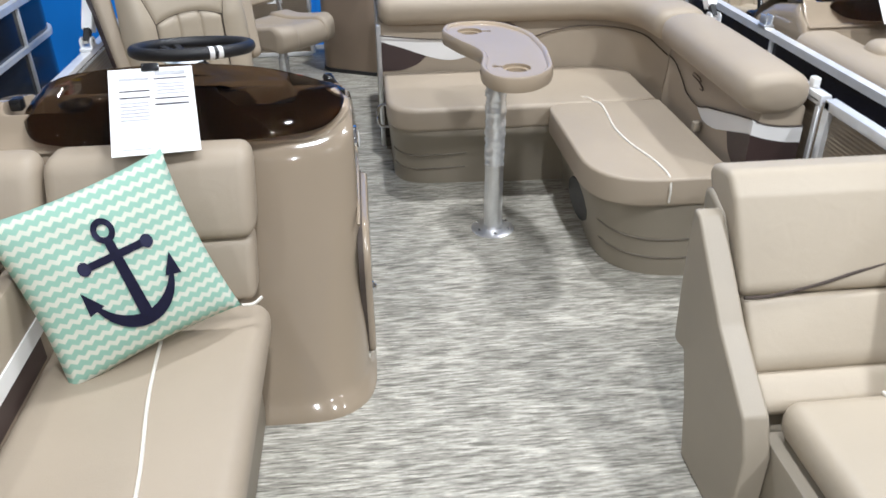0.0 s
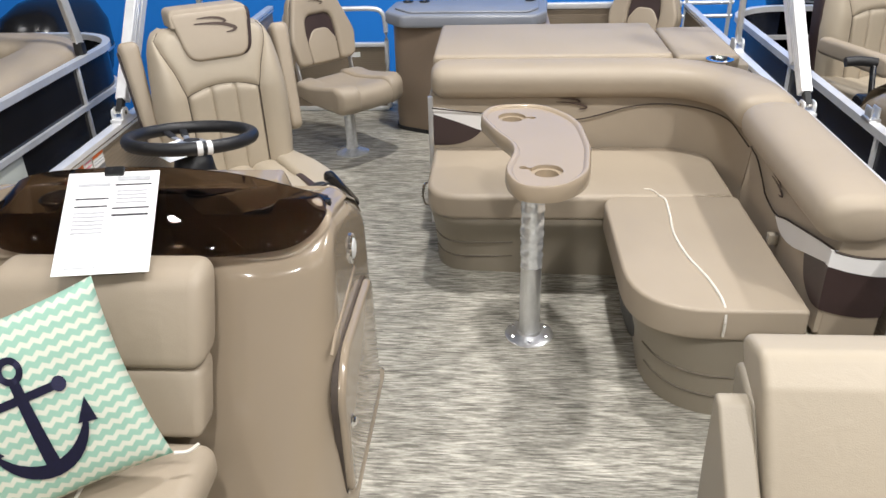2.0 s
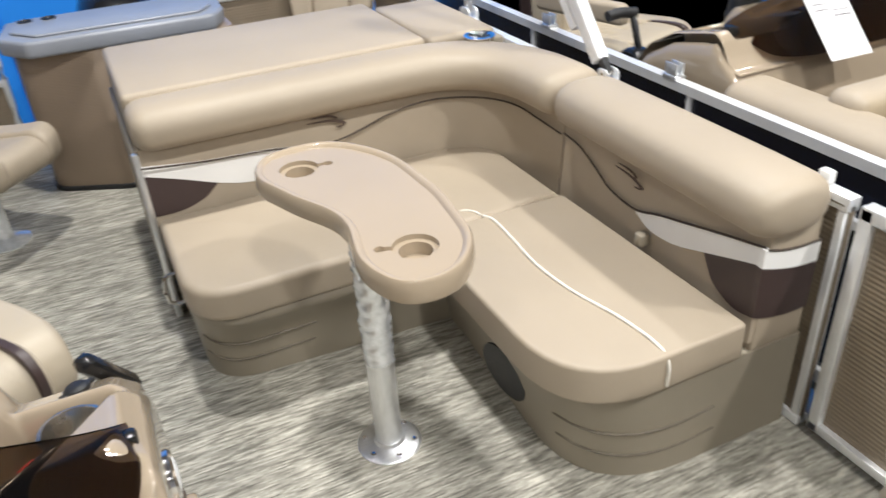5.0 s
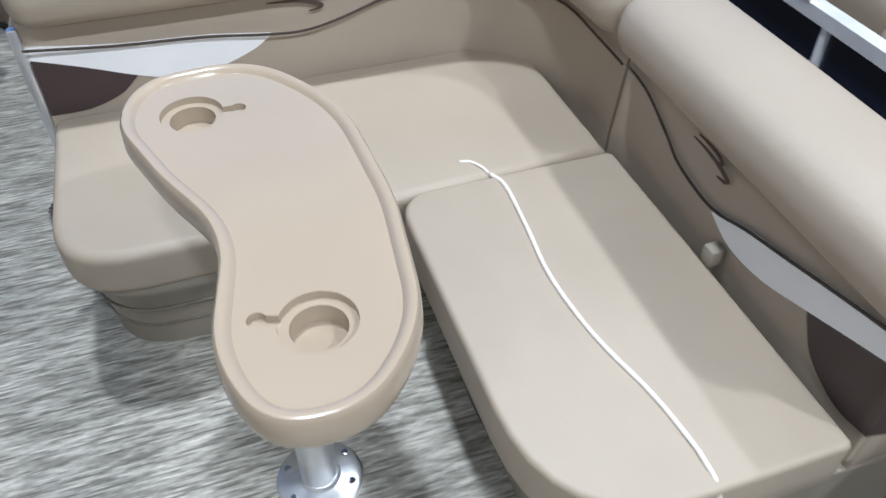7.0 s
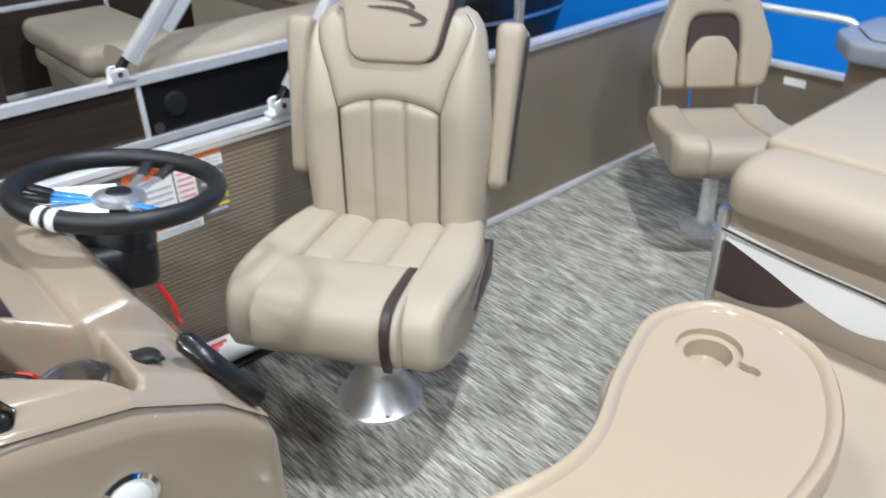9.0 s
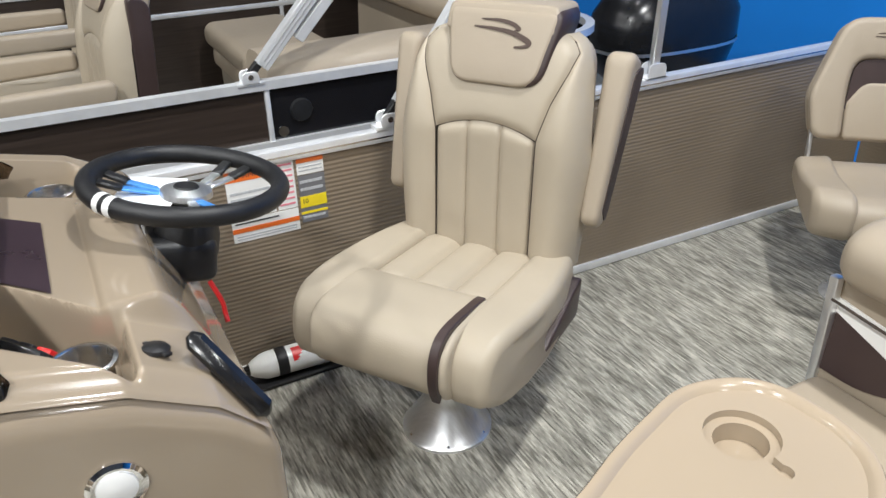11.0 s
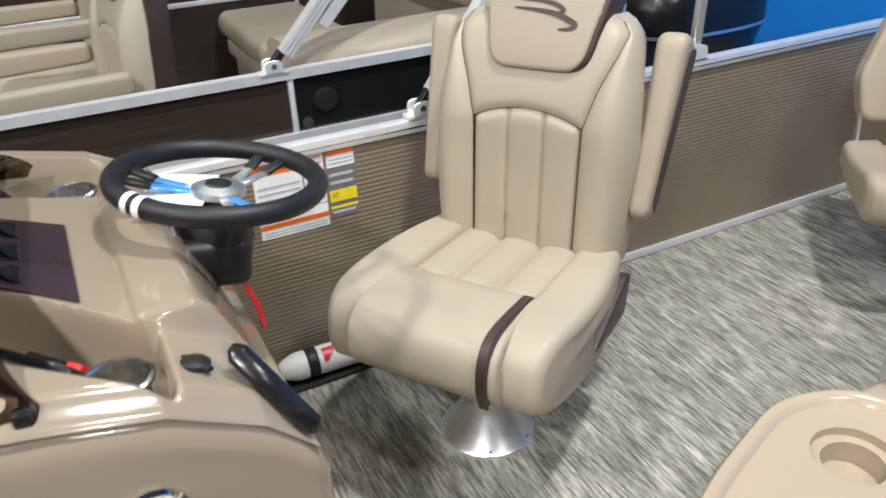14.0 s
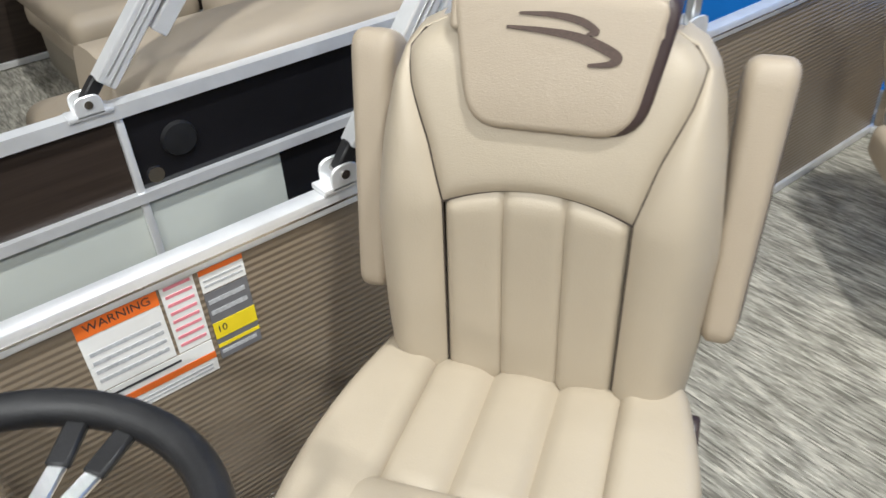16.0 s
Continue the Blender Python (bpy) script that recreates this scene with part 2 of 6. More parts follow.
def fillet(points, n=6):
    """A closed outline of (x, y) or (x, y, radius) corners, with the corners rounded."""
    out = []
    k = len(points)
    for i, p in enumerate(points):
        r = p[2] if len(p) > 2 else 0
        a, b, c = Vector(points[i - 1][:2]), Vector(p[:2]), Vector(points[(i + 1) % k][:2])
        if r <= 0:
            out.append(tuple(b))
            continue
        u, v = (a - b).normalized(), (c - b).normalized()
        half = math.acos(max(-1, min(1, u.dot(v)))) / 2
        d = min(r / math.tan(half), 0.49 * (a - b).length, 0.49 * (c - b).length)
        p0, p1 = b + u * d, b + v * d
        for j in range(n + 1):
            t = j / n
            out.append(tuple(p0 * (1 - t) ** 2 + b * 2 * t * (1 - t) + p1 * t ** 2))
    return out


def prism(outline, lo, hi, axis="z", r=0.0, seg=3):
    """An outline pushed from lo to hi along an axis. axis x: outline is (y, z); y: (x, z); z: (x, y)."""
    bm = bmesh.new()

    def put(p, h):
        return bm.verts.new({"x": (h, p[0], p[1]), "y": (p[0], h, p[1]), "z": (p[0], p[1], h)}[axis])

    a = [put(p, lo) for p in outline]
    b = [put(p, hi) for p in outline]
    bm.faces.new(a)
    bm.faces.new(b)
    for i in range(len(a)):
        j = (i + 1) % len(a)
        bm.faces.new((a[i], a[j], b[j], b[i]))
    bmesh.ops.recalc_face_normals(bm, faces=bm.faces[:])
    if r:
        caps = set(bm.faces[:2])
        edges = [e for e in bm.edges if len(set(e.link_faces) & caps) == 1]
        bmesh.ops.bevel(bm, geom=edges, offset=r, segments=seg, profile=0.5, affect="EDGES", clamp_overlap=True)
    return bm


def rings(loops, caps=True, close=True):
    """A skin over rings of points of equal count."""
    bm = bmesh.new()
    vs = [[bm.verts.new(p) for p in ring] for ring in loops]
    n = len(vs[0])
    for a, b in zip(vs, vs[1:]):
        for i in range(n if close else n - 1):
            j = (i + 1) % n
            bm.faces.new((a[i], a[j], b[j], b[i]))
    if caps:
        bm.faces.new(vs[0])
        bm.faces.new(vs[-1])
    return bm


def turned(profile, x, y, z=0, n=32, caps=True):
    """A lathe shape of (radius, height) steps about an upright axis."""
    return rings([[(x + r * math.cos(2 * math.pi * i / n), y + r * math.sin(2 * math.pi * i / n), z + h) for i in range(n)] for r, h in profile], caps)


def smooth_path(points, n=6):
    """A Catmull-Rom line through points."""
    ps = [Vector(p) for p in points]
    ps = [2 * ps[0] - ps[1]] + ps + [2 * ps[-1] - ps[-2]]
    out = []
    for i in range(1, len(ps) - 2):
        a, b, c, d = ps[i - 1:i + 3]
        for j in range(n):
            t = j / n
            out.append(0.5 * (2 * b + (c - a) * t + (2 * a - 5 * b + 4 * c - d) * t * t + (3 * b - a - 3 * c + d) * t ** 3))
    out.append(ps[-2])
    return out


def tube(points, r, n=10, curved=0, flat=1.0):
    """A round bar along points; curved: steps between points."""
    ps = smooth_path(points, curved) if curved else [Vector(p) for p in points]
    loops = []
    up = Vector((0, 0, 1))
    for i, p in enumerate(ps):
        d = (ps[min(i + 1, len(ps) - 1)] - ps[max(i - 1, 0)]).normalized()
        side = d.cross(up)
        if side.length < 1e-3:
            side = d.cross(Vector((0, 1, 0)))
        side.normalize()
        over = side.cross(d).normalized()
        loops.append([p + side * r * math.cos(2 * math.pi * k / n) + over * r * flat * math.sin(2 * math.pi * k / n) for k in range(n)])
    return rings(loops)


def bar(a, b, w, h, r=0.003):
    """A square bar from a to b, w wide and h high."""
    a, b = Vector(a), Vector(b)
    m = (b - a).to_track_quat("X", "Z").to_matrix().to_4x4()
    bm = box(0, (b - a).length, -w / 2, w / 2, -h / 2, h / 2, r, 1)
    return moved(bm, Matrix.Translation(a) @ m)


def cut(a, b):
    """Shape a with shape b taken out of it."""
    obs = []
    for bm in (a, b):
        bmesh.ops.recalc_face_normals(bm, faces=bm.faces[:])
        me = bpy.data.meshes.new("tmp")
        bm.to_mesh(me)
        bm.free()
        obs.append(new("tmp", me))
    mod = obs[0].modifiers.new("cut", "BOOLEAN")
    mod.operation, mod.object, mod.solver = "DIFFERENCE", obs[1], "EXACT"
    dg = bpy.context.evaluated_depsgraph_get()
    out = bmesh.new()
    out.from_mesh(obs[0].evaluated_get(dg).to_mesh())
    for o in obs:
        me = o.data
        bpy.data.objects.remove(o)
        bpy.data.meshes.remove(me)
    return out


# ---- the showroom ----
FLOOR_Z = -0.72
single("ground", box(-11, 13, -8, 8.0, FLOOR_Z - 0.2, FLOOR_Z), CONCRETE, kind="structure", smooth=0)
single("wall_north", box(-11, 13, 7.3, 7.5, FLOOR_Z, 5.2), BLUE, kind="structure", smooth=0)
single("wall_north_2", box(-0.01, 13, 7.275, 7.31, FLOOR_Z, 5.2), BLUE, kind="structure", smooth=0)
single("wall_south", box(-11, 13, -8.2, -8.0, FLOOR_Z, 5.2), CEILING, kind="structure", smooth=0)
single("wall_west", box(-11.2, -11, -8, 7.3, FLOOR_Z, 5.2), CEILING, kind="structure", smooth=0)
single("wall_east", box(13, 13.2, -8, 7.3, FLOOR_Z, 5.2), CEILING, kind="structure", smooth=0)
single("ceiling", box(-11.2, 13.2, -8.2, 7.5, 5.2, 5.4), CEILING, kind="structure", smooth=0)
single("baseboard", box(-11, 13, 7.27, 7.3, FLOOR_Z, FLOOR_Z + 0.1), mat("grey_baseboard", (0.22, 0.24, 0.26), 0.5), kind="structure", smooth=0)

# ---- the boat: deck and fences ----
PORT, STBD, STERN, BOW = -0.61, 1.737, 5.55, -1.3
deck = single("floor", box(PORT - 0.05, STBD + 0.05, BOW, STERN + 0.25, -0.03, 0.0), FLOOR, "woven grey and beige vinyl deck floor", "floor", kind="structure", smooth=0)


def fence(name, x, y0, y1, inward, skin, skin_label, top=0.635, rails=(), label="", z0=0.0, posts=()):
    """A boat fence along y: skin, top and bottom rails, uprights."""
    f = thing(name, (x, (y0 + y1) / 2, z0), label=label, category="fence", kind="")
    a, b = sorted((x, x - inward * 0.012))
    part("skin", box(a, b, y0, y1, z0 + 0.02, top - 0.02), skin, f, skin_label, smooth=0)
    a, b = sorted((x + inward * 0.010, x - inward * 0.026))
    part("top_rail", box(a, b, y0, y1, top - 0.034, top, 0.004, 2), ALU_LIGHT, f, "brushed aluminium top rail")
    # darker steel strip, slightly proud, stands for the shade in a rail groove
    side = sorted((x + inward * 0.004, x + inward * 0.0108))
    part("rail_groove_shade", box(*side, y0 + 0.01, y1 - 0.01, top - 0.021, top - 0.017), STEEL, f, "narrow dark strip painted as the shade of a rail groove", smooth=0)
    part("bottom_rail", box(a, b, y0, y1, z0 + 0.002, z0 + 0.03, 0.004, 2), ALU_LIGHT, f, "brushed aluminium bottom rail")
    for z in rails:
        part("middle_rail", box(a, b, y0, y1, z - 0.014, z + 0.014, 0.004, 2), ALU_LIGHT, f, "aluminium rail")
    for y in posts:
        part("post", box(a + 0.002, b - 0.002, y - 0.011, y + 0.011, z0 + 0.03, top - 0.034, 0.003, 1), ALU_LIGHT, f, "aluminium upright")
    return f


fence("port_fence", PORT, BOW, STERN, 1, FENCE, "tan ribbed panel", label="tan ribbed boat fence with an aluminium top rail")
fence("starboard_fence", STBD, 2.72, STERN - 0.1, -1, FENCE, "tan ribbed panel", label="tan ribbed boat fence behind the corner bench", posts=(2.735,))


def logo(parent, m, size=0.1, local=False, bend=None):
    """A plain swept mark of two strokes on a face; m puts its flat on that face."""
    strokes = []
    for pts, w in ((((-0.40, 0.20), (-0.10, 0.20), (0.14, 0.15), (0.28, 0.05), (0.20, 0.02)), 0.075), (((-0.50, 0.05), (-0.15, 0.03), (0.15, -0.02), (0.38, -0.12), (0.48, -0.20), (0.42, -0.27), (0.24, -0.30)), 0.10)):
        ps = smooth_path([(a, b, 0) for a, b in pts], 5)
        n = len(ps)
        top, bot = [], []
        for i, p in enumerate(ps):
            d = (ps[min(i + 1, n - 1)] - ps[max(i - 1, 0)]).normalized()
            k = w * (0.25 + 0.75 * math.sin(math.pi * (i + 0.4) / n))
            nn = Vector((-d.y, d.x, 0)) * k / 2
            top.append(Vector((p.x + nn.x, (p.y + nn.y) * 0.72, 0)) * size)
            bot.append(Vector((p.x - nn.x, (p.y - nn.y) * 0.72, 0)) * size)
        strokes.append(prism([(v.x, v.y) for v in top + bot[::-1]], 0.0, 0.0018))
    mark = moved(joined(*strokes), m)
    return part("stitched_mark", bend(mark) if bend else mark, LOGO, parent, "dark brown stitched mark", smooth=0, local=local)


# ---- corner bench ----
SEAT_Z = 0.37


def corner_bench():
    b = thing("corner_bench", (1.1, 3.4, 0), label="tan vinyl L-shaped corner bench with rolled backrest and white stripe", category="bench")
    # moulded base
    def flare_at(foot, lip, z, out=0.0):
        """The outline of a flared base at height z; out: pushed outward from its middle."""
        k = lerp_rows(((0.0, 0.0), (0.01, 0.03), (0.06, 0.08), (0.12, 0.22), (0.17, 0.42), (0.21, 0.66), (0.235, 0.85), (0.25, 0.96), (0.262, 1.0), (0.275, 0.97)), z)
        res = []
        for p, q in zip(fillet(foot, 8), fillet(lip, 8)):
            v = Vector((p[0] + (q[0] - p[0]) * k, p[1] + (q[1] - p[1]) * k, z))
            d = Vector((v.x - 1.0 - foot[0][0] + 0.6, v.y - 4.0, 0)).normalized()
            res.append(v + d * out)
        return res

    def lerp_rows(rows, v):
        for (p, fp), (q, fq) in zip(rows, rows[1:]):
            if v <= q:
                return fp + (fq - fp) * (v - p) / (q - p)
        return rows[-1][1]

    def flared(foot, lip):
        """A base that flares from its foot to its lip."""
        return rings([flare_at(foot, lip, z) for z in (0.0, 0.01, 0.06, 0.09, 0.12, 0.145, 0.17, 0.19, 0.21, 0.235, 0.25, 0.262, 0.275)])

    plan_a = ([(0.475, 3.60, 0.15), (1.21, 3.56), (1.21, 4.55), (0.475, 4.55)], [(0.456, 3.485, 0.18), (1.21, 3.475), (1.21, 4.55), (0.456, 4.55)])
    plan_b = ([(1.132, 2.765, 0.27), (1.715, 2.757), (1.715, 4.55), (1.21, 4.55), (1.185, 3.45)], [(1.092, 2.762, 0.27), (1.715, 2.757), (1.715, 4.55), (1.115, 4.55), (1.10, 3.45)])
    body = part("base", flared(*plan_a), BASE_PLASTIC, b, "moulded tan plastic base", smooth=50)
    body2 = part("base", flared(*plan_b), BASE_PLASTIC, b, "moulded tan plastic base", smooth=50)
    # raised dark tubes: the shade of moulded grooves, put into their colour
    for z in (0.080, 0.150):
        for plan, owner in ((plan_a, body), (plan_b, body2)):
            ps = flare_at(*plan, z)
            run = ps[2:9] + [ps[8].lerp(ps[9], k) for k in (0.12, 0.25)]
            part("groove", tube([v + Vector((0, 0, -0.010 * math.sin(math.pi * q / (len(run) - 1)))) for q, v in enumerate(run)], 0.0034, 6, 2), GROOVE_SHADE, owner)
    part("speaker_grille", moved(turned([(0.0, 0), (0.078, 0), (0.085, 0.004), (0.085, 0.010), (0.0, 0.010)], 0, 0, n=28, caps=False), pose(1.137, 3.125, 0.130, 0, -99, 8)), BLACK, body2, "round black speaker grille")
    # cushions
    cush_a = fillet([(0.452, 3.475, 0.15), (1.085, 3.475, 0.03), (1.53, 3.49), (1.53, 3.97), (0.452, 3.97, 0.03)], 8)
    seat_a = part("seat_cushion", prism(cush_a, 0.272, SEAT_Z, r=0.042, seg=5), VINYL, b)
    cush_b = fillet([(1.075, 2.752, 0.27), (1.535, 2.752, 0.015), (1.535, 3.482, 0.02), (1.075, 3.482, 0.08)], 8)
    seat_b = part("seat_cushion", prism(cush_b, 0.272, SEAT_Z, r=0.042, seg=5), VINYL, b)
    top = SEAT_Z + 0.002
    part("piping", tube([(1.272, 3.488, top - 0.004), (1.284, 3.44, top), (1.276, 3.32, top), (1.264, 3.19, top), (1.275, 3.05, top), (1.305, 2.92, top), (1.316, 2.83, top), (1.3165, 2.797, top), (1.317, 2.772, top - 0.004), (1.3165, 2.757, top - 0.013), (1.316, 2.748, top - 0.034), (1.316, 2.7475, 0.325), (1.316, 2.749, 0.29)], 0.0042, 8, 5), PIPING, seat_b, "thin ivory piping")
    part("piping", tube([(1.268, 3.492, top - 0.003), (1.262, 3.51, top), (1.246, 3.535, top - 0.001), (1.228, 3.545, top - 0.004)], 0.003, 8, 4), PIPING, seat_a, "thin ivory piping")
    # back shells
    path = [(0.445, 3.975)] + [(x, 3.975) for x in (0.7, 0.95, 1.2)]
    for k in range(1, 9):
        a = radians(90 - 90 * k / 8)
        path.append((1.235 + 0.325 * max(0.0, math.cos(a)) ** 0.8, 3.65 + 0.325 * math.sin(a) ** 0.8 if k < 8 else 3.65))
    path += [(1.56, 3.60), (1.56, 3.545)]
    side = [(1.56, 3.538), (1.558, 3.2), (1.554, 2.9), (1.552, 2.80), (1.552, 2.762)]

    def swept(line, profile):
        pts = [Vector((*p, 0)) for p in line]
        loops = []
        for i, p in enumerate(pts):
            d = (pts[min(i + 1, len(pts) - 1)] - pts[max(i - 1, 0)]).normalized()
            out = Vector((-d.y, d.x, 0))
            loops.append([p + out * u + Vector((0, 0, z)) for u, z in profile])
        return rings(loops)

    shell = [(0.0, 0.30), (0.002, 0.37), (0.012, 0.47), (0.02, 0.575), (0.075, 0.60), (0.08, 0.30)]

    def roll(c=0.058, w=0.108, h=0.068, z=0.632, n=22):
        return [(c + w * math.copysign(abs(math.cos(t)) ** 0.8, math.cos(t)), z + h * math.copysign(abs(math.sin(t)) ** 0.8, math.sin(t))) for t in (2 * math.pi * k / n for k in range(n))]

    def soft_roll(line):
        """A roll whose ends round over."""
        pts = [Vector((*p, 0)) for p in line]
        first, last = (pts[0] - pts[1]).normalized(), (pts[-1] - pts[-2]).normalized()
        loops, dense = [], []
        for k, s in ((0.0, 0.55), (0.012, 0.8), (0.03, 0.93), (0.05, 0.985)):
            dense.append((pts[0] - first * k, s))
        dense += [(p, 1.0) for p in pts if (p - pts[0]).length > 0.07 and (p - pts[-1]).length > 0.07]
        for k, s in ((0.05, 0.985), (0.03, 0.93), (0.012, 0.8), (0.0, 0.55)):
            dense.append((pts[-1] - last * k, s))
        for i, (p, s) in enumerate(dense):
            d = (dense[min(i + 1, len(dense) - 1)][0] - dense[max(i - 1, 0)][0]).normalized()
            out = Vector((-d.y, d.x, 0))
            loops.append([p + out * (0.058 + (u - 0.058) * s) + Vector((0, 0, 0.632 + (z - 0.632) * s)) for u, z in roll()])
        return rings(loops)

    back_a = part("backrest", swept(path, shell), VINYL, b)
    back_b = part("backrest", swept(side, shell), VINYL, b)
    part("rolled_bolster", soft_roll(path), VINYL, b)
    part("rolled_bolster", soft_roll(side[:-2] + [(1.552, 2.80), (1.55, 2.735)]), VINYL, b)
    # stripes on the straight faces

    def lerp_shell(z):
        return 0.002 * max(0, (z - 0.30) / 0.07) if z < 0.37 else 0.002 + (z - 0.37) * 0.1 if z < 0.47 else 0.012 + (z - 0.47) * 0.076

    def face_a(pts, thick, name, material, label):
        bm = prism(pts, -thick, 0.012, "y")
        for v in bm.verts:
            v.co.y += 3.975 + lerp_shell(v.co.z)
        part(name, bm, material, back_a, label, smooth=0)

    def face_b(pts, thick, name, material, label):
        bm = prism(pts, -thick, 0.010, "x")
        for v in bm.verts:
            v.co.x += 1.55 + 0.0112 * (v.co.y - 2.645) + lerp_shell(v.co.z)
        part(name, bm, material, back_b, label, smooth=0)

    def curve(pts, n=4):
        return [(p.x, p.y) for p in smooth_path([(a, c, 0) for a, c in pts], n)]

    up = curve([(0.446, 0.528), (0.62, 0.506), (0.80, 0.496), (0.94, 0.478)])
    lo = curve([(0.94, 0.474), (0.894, 0.446), (0.81, 0.418), (0.74, 0.410), (0.65, 0.430), (0.55, 0.466), (0.446, 0.500)])
    face_a(up + lo, 0.004, "white_stripe", VINYL_WHITE, "white vinyl stripe")
    dk = curve([(0.446, 0.500), (0.55, 0.466), (0.645, 0.431)]) + curve([(0.64, 0.426), (0.60, 0.395), (0.53, 0.374), (0.446, 0.372)])
    face_a(dk, 0.003, "dark_accent", VINYL_DARK, "dark brown vinyl accent")
    up = curve([(3.185, 0.440), (3.10, 0.468), (3.02, 0.486), (2.88, 0.520), (2.765, 0.545)])
    lo = curve([(2.765, 0.502), (2.83, 0.482), (2.93, 0.450), (3.03, 0.420), (3.12, 0.414), (3.185, 0.436)])
    face_b(up + lo, 0.004, "white_stripe", VINYL_WHITE, "white vinyl stripe")
    dk = curve([(2.765, 0.502), (2.83, 0.482), (2.935, 0.449)]) + curve([(2.93, 0.440), (2.89, 0.392), (2.82, 0.366), (2.765, 0.372)])
    face_b(dk, 0.003, "dark_accent", VINYL_DARK, "dark brown vinyl accent")
    # padded front end of the side back, on which the stripe runs on
    end = part("end_pad", prism(fillet([(1.564, 0.274), (1.712, 0.274, 0.01), (1.712, 0.60, 0.03), (1.572, 0.60, 0.02)]), 2.760, 2.80, "y", r=0.004), VINYL, b)
    part("white_stripe", prism(curve([(1.549, 0.549), (1.60, 0.534), (1.65, 0.527), (1.713, 0.526)]) + curve([(1.713, 0.474), (1.66, 0.477), (1.60, 0.489), (1.548, 0.505)]), 2.755, 2.77, "y"), VINYL_WHITE, end, "white vinyl stripe", smooth=0)
    part("dark_accent", prism(curve([(1.548, 0.505), (1.60, 0.489), (1.66, 0.477), (1.713, 0.474)]) + curve([(1.713, 0.352), (1.66, 0.351), (1.60, 0.360), (1.549, 0.376)]), 2.756, 2.77, "y"), VINYL_DARK, end, "dark brown vinyl accent", smooth=0)
    part("welt", tube([(1.558, 2.755, 0.548), (1.60, 2.755, 0.536), (1.65, 2.755, 0.529), (1.713, 2.755, 0.528)], 0.003, 6, 4), SEAM, end, "thin dark welt")
    pipe = [(0.446, 3.968, 0.530), (0.62, 3.975, 0.508), (0.80, 3.974, 0.498), (0.94, 3.97, 0.482), (1.02, 3.969, 0.480), (1.10, 3.970, 0.496), (1.20, 3.976, 0.523), (1.30, 3.974, 0.540), (1.40, 3.952, 0.545), (1.500, 3.883, 0.545), (1.556, 3.785, 0.540), (1.566, 3.65, 0.530), (1.566, 3.545, 0.526)]
    part("welt", tube(pipe, 0.0029, 6, 4), SEAM, back_a, "thin dark welt")
    pipe = [(1.570, 3.535, 0.53), (1.568, 3.45, 0.520), (1.566, 3.36, 0.480), (1.562, 3.30, 0.455), (1.56, 3.19, 0.444), (1.560, 3.10, 0.470), (1.560, 3.02, 0.489), (1.560, 2.88, 0.523), (1.560, 2.765, 0.548)]
    part("welt", tube(pipe, 0.0029, 6, 4), SEAM, back_b, "thin dark welt")
    logo(back_a, pose(1.0, 3.980, 0.545, 90, 0, 0), 0.12)
    logo(back_b, pose(1.566, 3.23, 0.525, 90, 0, -90), 0.11)
    part("seat_latch", box(1.53, 1.56, 3.12, 3.15, 0.37, 0.405, 0.006), BASE_PLASTIC, b, "small tan latch")
    # rear body and lounge pads
    part("lounge_body", box(0.445, 1.70, 4.10, 4.64, 0.275, 0.66, 0.01), BASE_PLASTIC, b)
    part("lounge_pad", box(0.446, 1.40, 4.085, 4.66, 0.655, 0.708, 0.018, 3), VINYL, b)
    part("lounge_pad", box(1.415, 1.66, 4.09, 4.60, 0.645, 0.700, 0.018, 3), VINYL, b)
    cup = part("cup_holder", turned([(0.050, 0.0), (0.052, 0.004), (0.040, 0.006), (0.036, 0.001), (0.034, -0.05), (0.0, -0.05)], 1.56, 4.02, 0.700, 28, False), CHROME, b, "chrome cup holder")
    handle = [(0.462, 3.77, 0.292), (0.430, 3.77, 0.288), (0.418, 3.77, 0.262), (0.416, 3.77, 0.225), (0.428, 3.77, 0.198), (0.470, 3.77, 0.192)]
    part("grab_handle", tube(handle, 0.006, 8, 4), CHROME, b, "chrome grab handle")
    part("end_panel", box(0.434, 0.446, 3.985, 4.64, 0.02, 0.575, 0.004), BASE_PLASTIC, b, "tan plastic end panel")
    part("edge_trim", box(0.430, 0.450, 3.968, 3.988, 0.02, 0.575, 0.004), ALU, b, "aluminium edge trim")
    return b


bench = corner_bench()


